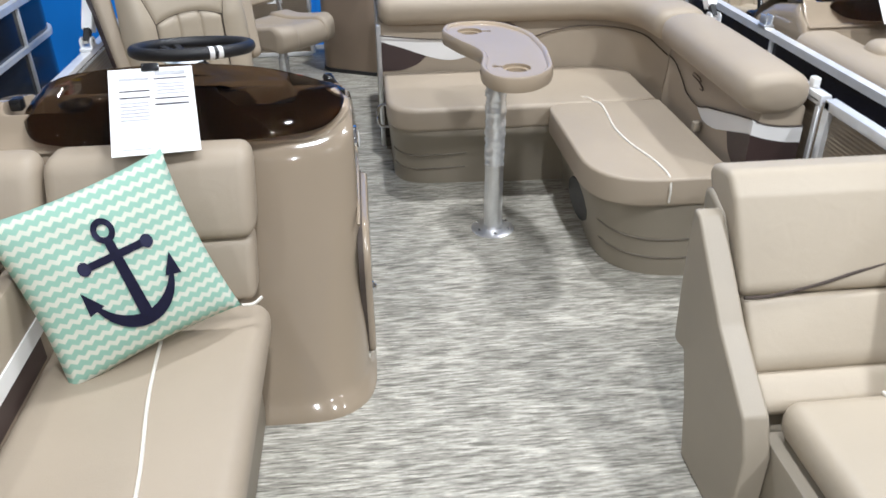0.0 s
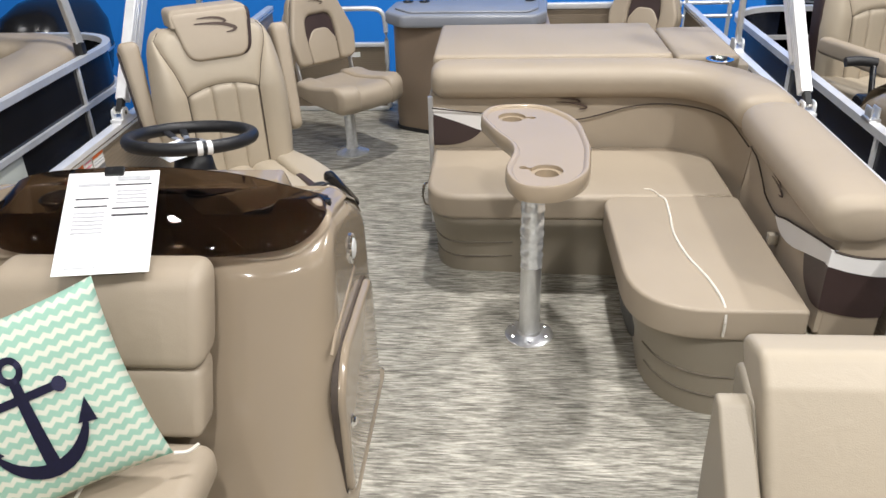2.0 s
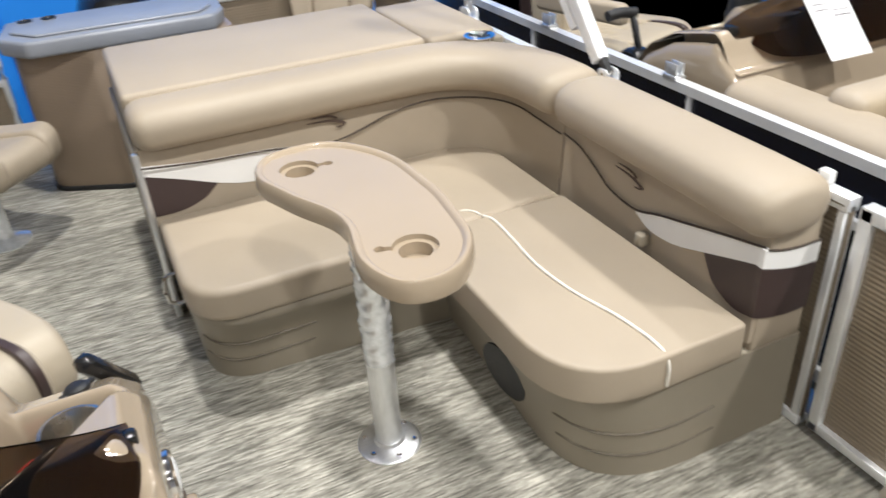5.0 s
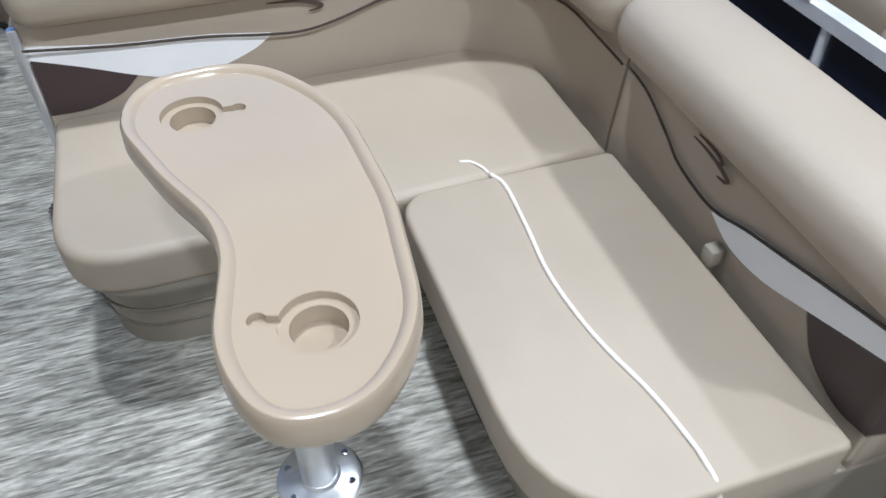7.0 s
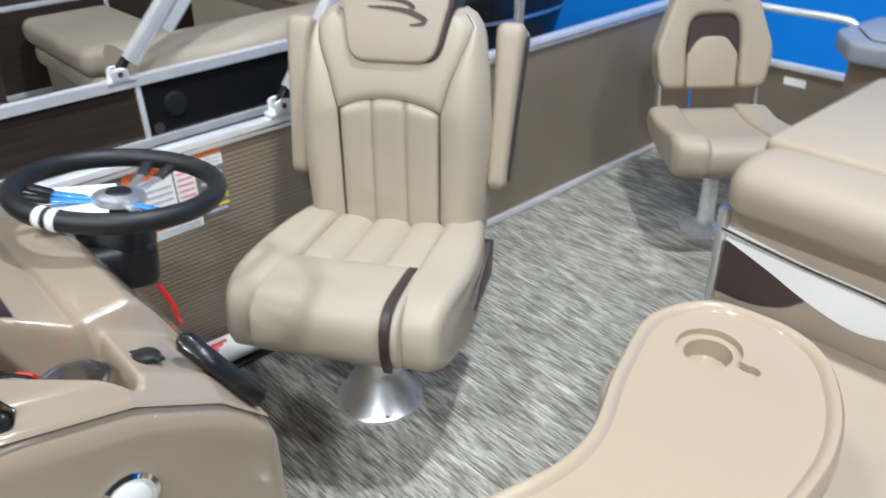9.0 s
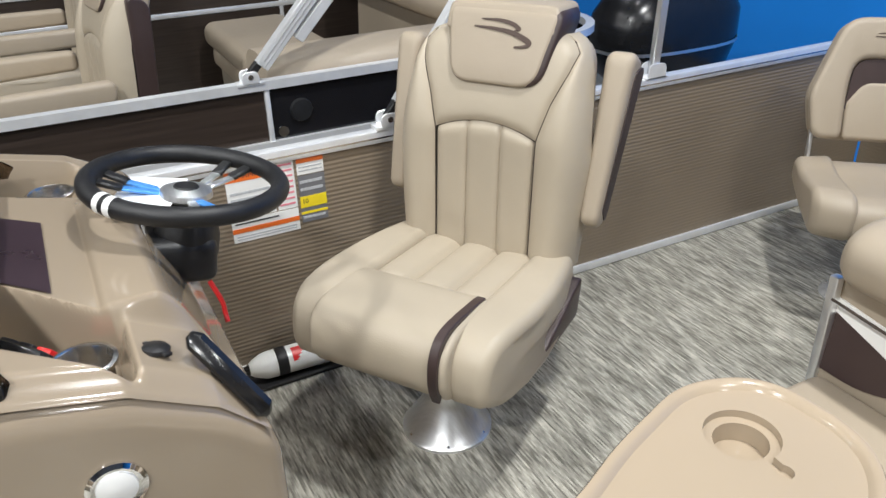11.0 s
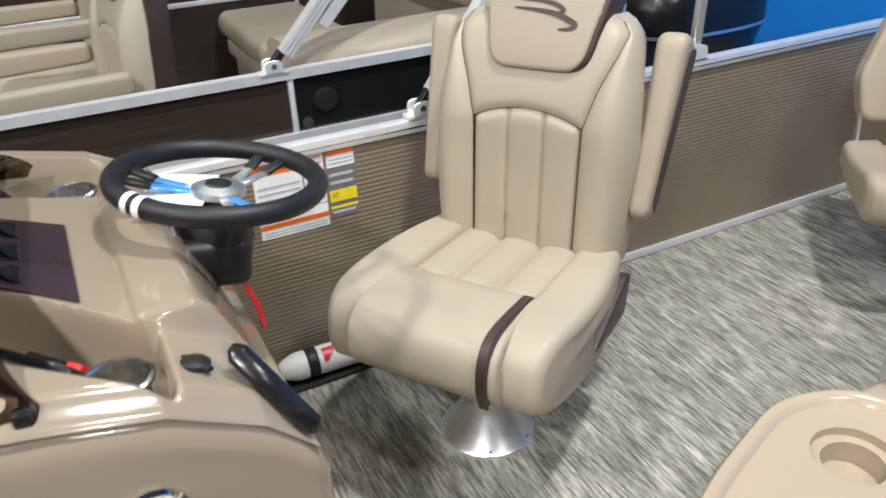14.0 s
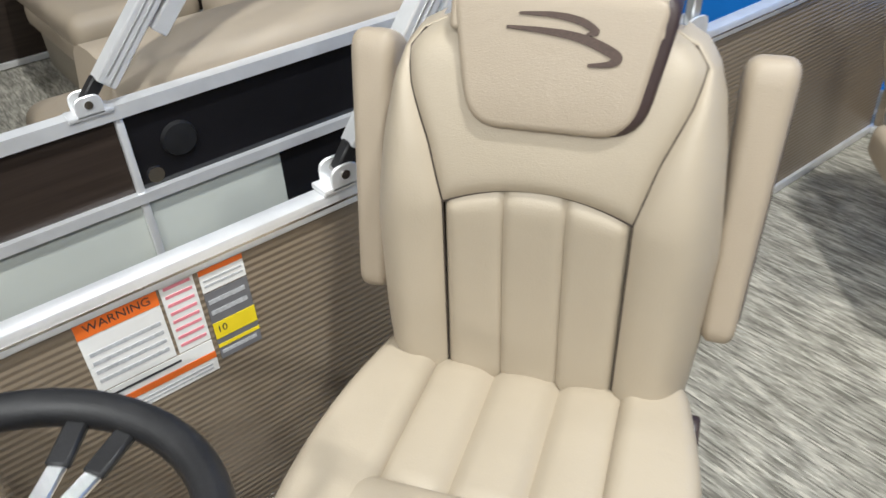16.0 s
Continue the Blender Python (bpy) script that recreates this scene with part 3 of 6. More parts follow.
# ---- pedestal table ----
def pedestal_table():
    t = thing("pedestal_table", (0.82, 3.166, 0), label="cream kidney-shaped pedestal table with two cup holders", category="table")
    out = fillet([(0.644, 3.38, 0.4), (0.69, 3.485, 0.4), (0.858, 3.500, 0.5), (0.968, 3.340, 0.5), (0.980, 3.10, 0.5), (0.956, 2.895, 0.5), (0.870, 2.800, 0.5), (0.762, 2.808, 0.4), (0.722, 2.92, 0.5), (0.762, 3.10, 0.5), (0.698, 3.23, 0.5)], 7)
    # even steps round the outline
    total = sum((Vector(out[i]) - Vector(out[i - 1])).length for i in range(len(out)))
    even, gone = [], 0.0
    for i in range(len(out)):
        p, q = Vector(out[i]), Vector(out[(i + 1) % len(out)])
        span = (q - p).length
        while len(even) < 110 and len(even) * total / 110 < gone + span:
            even.append(tuple(p.lerp(q, (len(even) * total / 110 - gone) / span)))
        gone += span
    out = even

    def ring(d, z):
        res = []
        n = len(out)
        for i, p in enumerate(out):
            a, c = Vector(out[i - 1]), Vector(out[(i + 1) % n])
            dd = (c - a)
            if dd.length < 1e-6:
                dd = Vector((1, 0))
            dd.normalize()
            nn = Vector((dd.y, -dd.x))
            res.append((p[0] - nn.x * d * -SIGN, p[1] - nn.y * d * -SIGN, z))
        return res

    area = sum(out[i - 1][0] * out[i][1] - out[i][0] * out[i - 1][1] for i in range(len(out)))
    SIGN = -1 if area > 0 else 1
    slab = rings([ring(0.012, 0.650), ring(0.003, 0.654), ring(0.0, 0.666), ring(0.002, 0.694), ring(0.006, 0.700), ring(0.012, 0.701), ring(0.018, 0.697), ring(0.022, 0.692)])
    wells = []
    for x, y, a in ((0.842, 2.933, 160), (0.754, 3.376, -5)):
        wells.append(turned([(0.044, 0.682), (0.046, 0.72)], x, y, 0, 30))
        slab = cut(slab, wells.pop())
        slab = cut(slab, turned([(0.031, 0.6567), (0.0335, 0.7013)], x, y, 0, 30))
        d = Vector((math.cos(radians(a)), math.sin(radians(a)), 0))
        slab = cut(slab, moved(box(0.03, 0.062, -0.007, 0.007, 0.682, 0.72, 0), Matrix.Translation((x, y, 0)) @ Matrix.Rotation(radians(a), 4, "Z")))
        e = Vector((x, y, 0)) + d * 0.066
        slab = cut(slab, turned([(0.011, 0.682), (0.0115, 0.72)], e.x, e.y, 0, 18))
    top = part("tabletop", slab, TABLE_TOP, t, smooth=45)
    flange = part("base_plate", turned([(0.080, 0.0), (0.080, 0.004), (0.074, 0.008), (0.050, 0.011), (0.040, 0.014), (0.036, 0.022)], 0.82, 3.166, 0, 36), ALU, t, "round brushed aluminium floor plate")
    for k in range(6):
        a = math.pi * (k + 0.5) / 3
        part("bolt", turned([(0.0, 0.012), (0.006, 0.012), (0.007, 0.014), (0.004, 0.017), (0.0, 0.017)], 0.82 + 0.063 * math.cos(a), 3.166 + 0.063 * math.sin(a), 0, 10, False), CHROME, flange)
    part("post", turned([(0.034, 0.012), (0.0335, 0.30), (0.0325, 0.55), (0.0325, 0.655)], 0.82, 3.166, 0, 28), ALU, t, "brushed aluminium post")
    prof = []
    for k in range(48):
        z = 0.27 + 0.33 * k / 47
        prof.append((0.0358 + random.uniform(-0.0014, 0.0020), z))
    bm = turned(prof, 0.82, 3.166, 0, 28, False)
    for v in bm.verts:
        d = Vector((v.co.x - 0.82, v.co.y - 3.166, 0))
        v.co += d * (noise.noise(v.co * 42) * 0.10 + noise.noise(v.co * 110) * 0.07)
    part("film_wrap", bm, WRAP, t, "crinkled clear packing film", smooth=60)
    return t


table = pedestal_table()


# ---- helm seat ----
def channel_pad(w, length, n, depth=0.05, puff=0.012, round_=0.0):
    """A pad lying in x (width) and y (length) with n lengthwise channels; its face points up."""
    nx, ny = n * 8, 14
    loops = []
    for j in range(ny + 1):
        row = []
        v = j / ny
        for i in range(nx + 1):
            u = i / nx
            f = abs(math.sin(math.pi * u * n))
            edge = min(1, min(v, 1 - v) / 0.06)
            z = puff * (f ** 0.45) * (0.25 + 0.75 * edge ** 0.5)
            row.append((w * (u - 0.5), length * v, z))
        loops.append(row)
    bm = rings(loops, caps=False, close=False)
    return bm


def helm_seat(at, rz, label, arms_up=True, group=""):
    s = thing("captain_chair", at, rz, label=label, category="chair", group=group)
    # pedestal
    ped = part("pedestal_base", turned([(0.112, 0), (0.112, 0.008), (0.105, 0.014), (0.06, 0.085), (0.05, 0.105), (0.048, 0.17), (0.04, 0.175), (0.04, 0.29)], 0, 0, 0, 36), ALU, s, "spun aluminium cone pedestal", local=True)
    for k in range(6):
        a = math.pi * k / 3
        part("bolt", turned([(0.0, 0.010), (0.008, 0.010), (0.009, 0.014), (0.005, 0.018), (0.0, 0.018)], 0.098 * math.cos(a), 0.098 * math.sin(a), 0, 10, False), CHROME, ped, local=True)
    part("slide_plate", box(-0.14, 0.14, -0.16, 0.16, 0.275, 0.30, 0.006), BLACK, s, local=True)
    # seat
    def short(y):
        return y if y > -0.08 else -0.08 + (y + 0.08) * 0.86

    prof = [(-0.305, 0.33), (-0.328, 0.37), (-0.318, 0.430), (-0.27, 0.462), (-0.18, 0.466), (-0.10, 0.462), (-0.068, 0.448), (-0.060, 0.420), (0.0, 0.418), (0.16, 0.412), (0.215, 0.405), (0.225, 0.33), (0.15, 0.295), (-0.20, 0.295)]
    prof = [(short(p.x), p.y) for p in smooth_path([(a, b, 0) for a, b in prof + prof[:1]], 4)][:-1]
    seat = part("seat", prism(prof, -0.166, 0.166, "x", r=0.020, seg=4), VINYL_LIT, s, local=True, smooth=60)
    for sx in (-1, 1):
        pr = [(-0.285, 0.32), (-0.30, 0.36), (-0.28, 0.43), (-0.20, 0.465), (0.0, 0.455), (0.16, 0.445), (0.222, 0.43), (0.232, 0.34), (0.15, 0.285), (-0.18, 0.285)]
        pr = [(short(p.x), p.y) for p in smooth_path([(a, b, 0) for a, b in pr + pr[:1]], 4)][:-1]
        a, b = sorted((sx * 0.142, sx * 0.252))
        bm = prism(pr, a, b, "x", r=0.048, seg=7)
        for v in bm.verts:
            k = (v.co.y + 0.30) / 0.53
            if abs(v.co.x) > 0.2:
                v.co.x += sx * (0.034 * math.sin(math.pi * max(0, min(1, k))) - 0.020)
        part("seat_bolster", bm, VINYL_LIT, s, local=True, smooth=60)
    bm = channel_pad(0.305, 0.29, 3, puff=0.020)
    part("channel_panel", moved(bm, pose(0, -0.085, 0.430, -4, 0, 0)), VINYL_LIT, seat, local=True, smooth=60)
    acc = [(-0.322, 0.328), (-0.339, 0.375), (-0.328, 0.440), (-0.272, 0.476), (-0.11, 0.468), (-0.085, 0.458), (-0.11, 0.450), (-0.26, 0.452), (-0.305, 0.430), (-0.316, 0.38), (-0.312, 0.345)]
    part("dark_gusset", prism([(short(p.x), p.y) for p in smooth_path([(a, b, 0) for a, b in acc + acc[:1]], 4)][:-1], 0.131, 0.152, "x", r=0.003, seg=1), VINYL_DARK, seat, "dark brown side gusset", local=True)
    for sx in (-1, 1):
        part("dark_side_panel", prism(fillet([(-0.06, 0.292, 0.02), (0.19, 0.292, 0.02), (0.222, 0.40, 0.02), (0.10, 0.35, 0.1)]), *sorted((sx * 0.20, sx * 0.259)), "x", r=0.008), VINYL_DARK, seat, "dark brown lower side panel", local=True)
    # back, leaning away
    lean = pose(0, 0.224, 0.405, -4, 0, 0)

    def leaned(bm):
        """Set the back upright on the seat, its upper part bent away."""
        moved(bm, lean)
        for v in bm.verts:
            v.co.y += 0.6 * max(0.0, v.co.z - 0.70) ** 1.5
        return bm


    def back(outline, lo, hi, r, name, material, label="", parent=None, seg=4):
        bm = prism(outline, lo, hi, "y", r=r, seg=seg)
        for q in range(12):
            bmesh.ops.bisect_plane(bm, geom=bm.verts[:] + bm.edges[:] + bm.faces[:], dist=1e-5, plane_co=(0, 0, 0.30 + 0.023 * q), plane_no=(0, 0, 1))
        return part(name, leaned(bm), material, parent or s, label, local=True, smooth=60)

    shell = fillet([(-0.205, 0.0, 0.03), (0.205, 0.0, 0.03), (0.232, 0.28, 0.2), (0.205, 0.515, 0.08), (-0.205, 0.515, 0.08), (-0.232, 0.28, 0.2)])
    rest = back(shell, 0.004, 0.085, 0.026, "backrest", VINYL)
    wide = [(0.0, 0.232), (0.10, 0.240), (0.25, 0.244), (0.38, 0.232), (0.45, 0.220), (0.49, 0.205), (0.51, 0.188), (0.522, 0.160)]
    seam = [(0.0, 0.126), (0.30, 0.129), (0.38, 0.152), (0.45, 0.182), (0.50, 0.196), (0.53, 0.200)]

    def ease(rows, v):
        for (p, fp), (q, fq) in zip(rows, rows[1:]):
            if v <= q:
                k = max(0.0, (v - p) / (q - p))
                return fp + (fq - fp) * k
        return rows[-1][1]

    def arch(x):
        return 0.330 - 0.030 * (x / 0.129) ** 2

    def face(x, z, groove):
        """Depth of the padded front: rolled at the rim, sunk along the seams."""
        w = ease(wide, z)
        k = max(0.0, min(1.0, (abs(x) / w - 0.72) / 0.28))
        y = -0.046 + 0.072 * (1 - math.sqrt(max(0.0, 1 - k ** 2.4)))
        t = max(0.0, min(1.0, (z - 0.47) / 0.062))
        y += 0.045 * (1 - math.sqrt(max(0.0, 1 - t ** 2.6)))
        return y + 0.010 * math.exp(-(groove / 0.008) ** 1.2)

    def padded(name, where, nu, nv, shape):
        loops = []
        for j in range(nv + 1):
            loops.append([])
            for i in range(nu + 1):
                x, z, groove, lift = where(i / nu, j / nv)
                loops[-1].append((x, face(x, z, groove) - lift, z))
        bm = rings(loops, caps=False, close=False)
        bmesh.ops.recalc_face_normals(bm, faces=bm.faces[:])
        return part(name, leaned(bm), VINYL_LIT, rest, local=True, smooth=70)

    def bolster_at(sx):
        def where(u, v):
            z = 0.522 * v
            w = ease(wide, z)
            p = min(ease(seam, z), w - 0.014)
            x = p + (w - p) * (1 - (1 - u) ** 1.6)
            return sx * x, z, x - p, 0.016 * (1 - 0.75 * v * v) * math.sin(math.pi * min(1, (x - p) / (w - p)))
        return where

    def upper_at(u, v):
        x0 = (2 * u - 1)
        z1 = 0.522
        z = arch(x0 * 0.129) + (z1 - arch(x0 * 0.129)) * v
        p = min(ease(seam, z), ease(wide, z) - 0.014)
        x = x0 * p
        return x, z, min(p - abs(x), z - arch(x0 * 0.129)), 0.004 * (1 - x0 * x0)

    def channel_at(u, v):
        x = (2 * u - 1) * 0.128
        top_z = arch(x)
        z = top_z * v
        f = 1 - math.exp(-abs(math.sin(math.pi * 3 * u)) / 0.22)
        return x, z, min(0.128 - abs(x), top_z - z, z + 0.006), 0.009 * f - 0.008

    padded("side_bolster", bolster_at(-1), 22, 44, 0)
    padded("side_bolster", bolster_at(1), 22, 44, 0)
    padded("upper_panel", upper_at, 48, 26, 0)
    padded("channel_panel", channel_at, 54, 34, 0)
    part("welt", leaned(tube([(x, face(x, arch(x), 0) - 0.001, arch(x)) for x in [0.129 * (q / 8 - 1) for q in range(17)]], 0.0013, 6)), SEAM, rest, local=True)
    for sx in (-1, 1):
        zs = [0.01 + 0.50 * q / 24 for q in range(25)]
        part("welt", leaned(tube([(sx * min(ease(seam, z), ease(wide, z) - 0.014), face(min(ease(seam, z), ease(wide, z) - 0.014), z, 0) - 0.001, z) for z in zs], 0.0014, 6)), SEAM, rest, local=True)
    head = fillet([(-0.096, 0.412, 0.055), (0.114, 0.412, 0.055), (0.146, 0.568, 0.02), (-0.130, 0.568, 0.02)])
    hr = back(head, -0.062, -0.024, 0.012, "headrest", VINYL, parent=rest)
    back(fillet([(-0.130, 0.52, 0.01), (0.142, 0.52, 0.01), (0.142, 0.580, 0.025), (-0.130, 0.580, 0.025)]), -0.058, 0.075, 0.018, "headrest_roll", VINYL, parent=rest)
    back(fillet([(-0.084, 0.416, 0.055), (0.125, 0.413, 0.055), (0.159, 0.574, 0.03), (-0.122, 0.560, 0.02)]), -0.0575, 0.06, 0.006, "dark_gusset", VINYL_DARK, "dark brown side gusset", rest, 1)
    logo(hr, pose(0.018, -0.0625, 0.525, 90, 0, 0), 0.142, local=True, bend=leaned)
    for sx in (-1, 1):
        arm = fillet([(0.0, 0.075, 0.03), (0.066, 0.06, 0.03), (0.092, 0.455, 0.04), (-0.004, 0.475, 0.045)])
        flip = lean @ pose(sx * 0.236, -0.036, 0.046, -14, 0, 0)
        a, b = sorted((0, sx * 0.066))
        if arms_up:
            bm = prism(arm, a, b, "x", r=0.02, seg=5)
            for v in bm.verts:
                v.co.x *= 0.62 + 0.9 * v.co.z
            moved(bm, flip)
        else:
            bm = prism(fillet([(-0.27, 0.56, 0.03), (0.19, 0.56, 0.03), (0.19, 0.635, 0.03), (-0.27, 0.645, 0.04)]), *sorted((sx * 0.243, sx * 0.298)), "x", r=0.018, seg=4)
        armob = part("armrest", bm, VINYL, s, local=True, smooth=60)
        if not arms_up:
            side = fillet([(0.03, 0.02, 0.02), (0.10, 0.02, 0.02), (0.105, 0.46, 0.05), (0.03, 0.49, 0.03)])
            part("dark_side_panel", moved(prism(side, *sorted((sx * 0.20, sx * 0.242)), "x", r=0.008), lean), VINYL_DARK, rest, "dark brown side panel", local=True)
        if arms_up:
            e = sx * 0.066
            lo, hi = sorted((e - sx * 0.004, e + sx * 0.003))
            ins = fillet([(0.022, 0.11, 0.02), (0.062, 0.075, 0.02), (0.089, 0.445, 0.03), (0.030, 0.43, 0.03)])
            bm = prism(ins, lo, hi, "x")
            for v in bm.verts:
                v.co.x *= 0.62 + 0.9 * v.co.z
            part("dark_inset", moved(bm, flip), VINYL_DARK, armob, "dark brown inset", local=True)
    return s


helm = helm_seat((-0.15, 3.45, 0), 33, "tan vinyl captain's chair with flipped-up armrests on an aluminium pedestal")


# ---- fishing seats ----
def fishing_seat(at, rz, label):
    s = thing("fishing_chair", at, rz, label=label, category="chair", group="folding fishing seats")
    s.scale = (0.93, 0.93, 0.98)
    part("pedestal", turned([(0.095, 0), (0.095, 0.006), (0.08, 0.014), (0.04, 0.03), (0.032, 0.05), (0.03, 0.20), (0.026, 0.20), (0.026, 0.30)], 0, 0, 0, 28), WRAP, s, "film-wrapped chrome pedestal", local=True)
    prof = [(-0.235, 0.300), (-0.262, 0.335), (-0.255, 0.392), (-0.20, 0.418), (-0.10, 0.405), (0.05, 0.388), (0.17, 0.392), (0.21, 0.37), (0.19, 0.325), (0.0, 0.305)]
    prof = [(p.x, p.y) for p in smooth_path([(a, b, 0) for a, b in prof + prof[:1]], 4)][:-1]
    seat = part("seat", prism(prof, -0.12, 0.12, "x", r=0.02, seg=4), VINYL, s, local=True, smooth=60)
    for sx in (-1, 1):
        pr = [(y - 0.004 if y < 0 else y, z + 0.016 if z > 0.36 else z) for y, z in prof]
        bm = prism(pr, *sorted((sx * 0.100, sx * 0.222)), "x", r=0.044, seg=6)
        for v in bm.verts:
            k = abs(v.co.x) - 0.13
            if k > 0:
                v.co.y *= 1 - 2.2 * k * k * 10
        part("seat_bolster", bm, VINYL, seat, local=True, smooth=60)
    part("seat_pan", box(-0.17, 0.17, -0.15, 0.17, 0.288, 0.312, 0.006), BLACK, s, "black seat pan", local=True)
    lean = pose(0, 0.17, 0.37, -15, 0, 0)
    out = fillet([(-0.185, 0.09, 0.06), (0.185, 0.09, 0.06), (0.212, 0.23, 0.12), (0.125, 0.465, 0.09), (-0.125, 0.465, 0.09), (-0.212, 0.23, 0.12)])
    rest = part("backrest", moved(prism(out, -0.018, 0.06, "y", r=0.03, seg=4), lean), VINYL, s, local=True, smooth=60)
    horse = fillet([(-0.095, 0.095, 0.03), (-0.190, 0.095, 0.05), (-0.214, 0.23, 0.12), (-0.126, 0.468, 0.09), (0.126, 0.468, 0.09), (0.214, 0.23, 0.12), (0.190, 0.095, 0.05), (0.095, 0.095, 0.03), (0.098, 0.25, 0.05), (0.085, 0.345, 0.06), (-0.085, 0.345, 0.06), (-0.098, 0.25, 0.05)])
    bm = prism(horse, -0.052, 0.0, "y", r=0.020, seg=4)
    for v in bm.verts:
        if v.co.y < 0.0:
            v.co.y -= 0.35 * max(0, abs(v.co.x) - 0.09) ** 1.4
    part("horseshoe_bolster", moved(bm, lean), VINYL, rest, local=True, smooth=60)
    mid = fillet([(-0.092, 0.095, 0.02), (0.092, 0.095, 0.02), (0.096, 0.21, 0.03), (0.05, 0.275, 0.06), (-0.05, 0.275, 0.06), (-0.096, 0.21, 0.03)])
    part("centre_pad", moved(prism(mid, -0.040, 0.0, "y", r=0.014, seg=4), lean), VINYL, rest, local=True, smooth=60)
    part("dark_accent", moved(prism(fillet([(-0.096, 0.19), (0.096, 0.19), (0.085, 0.345, 0.06), (-0.085, 0.345, 0.06)]), -0.034, -0.01, "y"), lean), VINYL_DARK, rest, "dark brown arched accent", local=True)
    for sx in (-1, 1):
        part("hinge_bracket", bar((sx * 0.18, 0.17, 0.34), (sx * 0.18, 0.20, 0.50), 0.012, 0.03), ALU, s, "aluminium hinge bracket", local=True)
    logo(rest, lean @ pose(0.0, -0.054, 0.408, 90, 0, 0), 0.085, local=True)
    return s


fishing_seat((-0.066, 4.85, 0), 48, "tan vinyl folding fishing seat on a film-wrapped pedestal")
fishing_seat((1.40, 5.22, -0.0), -32, "tan vinyl folding fishing seat behind the rear lounge")


# ---- helm console ----
def step(a, b, v):
    t = max(0.0, min(1.0, (v - a) / (b - a)))
    return t * t * (3 - 2 * t)


def lerp_table(rows, v):
    for (a, fa), (b, fb) in zip(rows, rows[1:]):
        if v <= b:
            return fa + (fb - fa) * max(0, (v - a)) / (b - a)
    return rows[-1][1]


EDGE = [(2.46, 0.672), (2.49, 0.680), (2.52, 0.702), (2.548, 0.728), (2.58, 0.738), (2.62, 0.730), (2.75, 0.700), (2.86, 0.640), (2.94, 0.560)]
RIM = [(2.19, 0.675), (2.25, 0.688), (2.30, 0.702), (2.40, 0.730), (2.50, 0.738), (2.62, 0.730), (2.75, 0.700), (2.86, 0.640), (2.94, 0.560)]


def dash_height(x, y):
    """The moulded top of the console."""
    z = lerp_table(EDGE, y)
    k = max(0, x - 0.17) / 0.160
    inner = step(0.335, 0.292, x) * step(2.50 + 0.06 * k ** 2.4, 2.58 + 0.03 * k ** 2.4, y)
    z += 0.030 * inner * step(2.94, 2.84, y)
    # raised middle pod with a sloped gauge face and a wheel cowl
    edge = 0.165 - 0.150 * max(0, min(1, (2.758 - y) / 0.19)) * step(2.48, 2.54, y)
    mid = step(-0.285, -0.25, x) * step(edge + 0.008, edge - 0.014, x) * step(2.48, 2.545, y)
    pod = 0.795 - 0.11 * max(0, min(1, (y - 2.55) / 0.135)) + 0.055 * step(2.70, 2.76, y) - 0.20 * step(2.82, 2.95, y)
    z = z * (1 - mid) + max(z, pod) * mid
    # trays either side
    for x0, x1, y0, y1 in ((0.165, 0.305, 2.555, 2.765), (-0.52, -0.32, 2.555, 2.765)):
        lag = max(0, min(1, (2.758 - y) / 0.19)) if x0 > 0 else 0
        skew, skew2 = -0.150 * lag, -0.115 * lag
        inside = step(x0 - 0.006 + skew, x0 + 0.014 + skew, x) * step(x1 + 0.012 + skew2, x1 - 0.014 + skew2, x) * step(y0 - 0.01, y0 + 0.02, y) * step(y1 + 0.012, y1 - 0.02, y)
        z += inside * (0.645 - z)
    return z


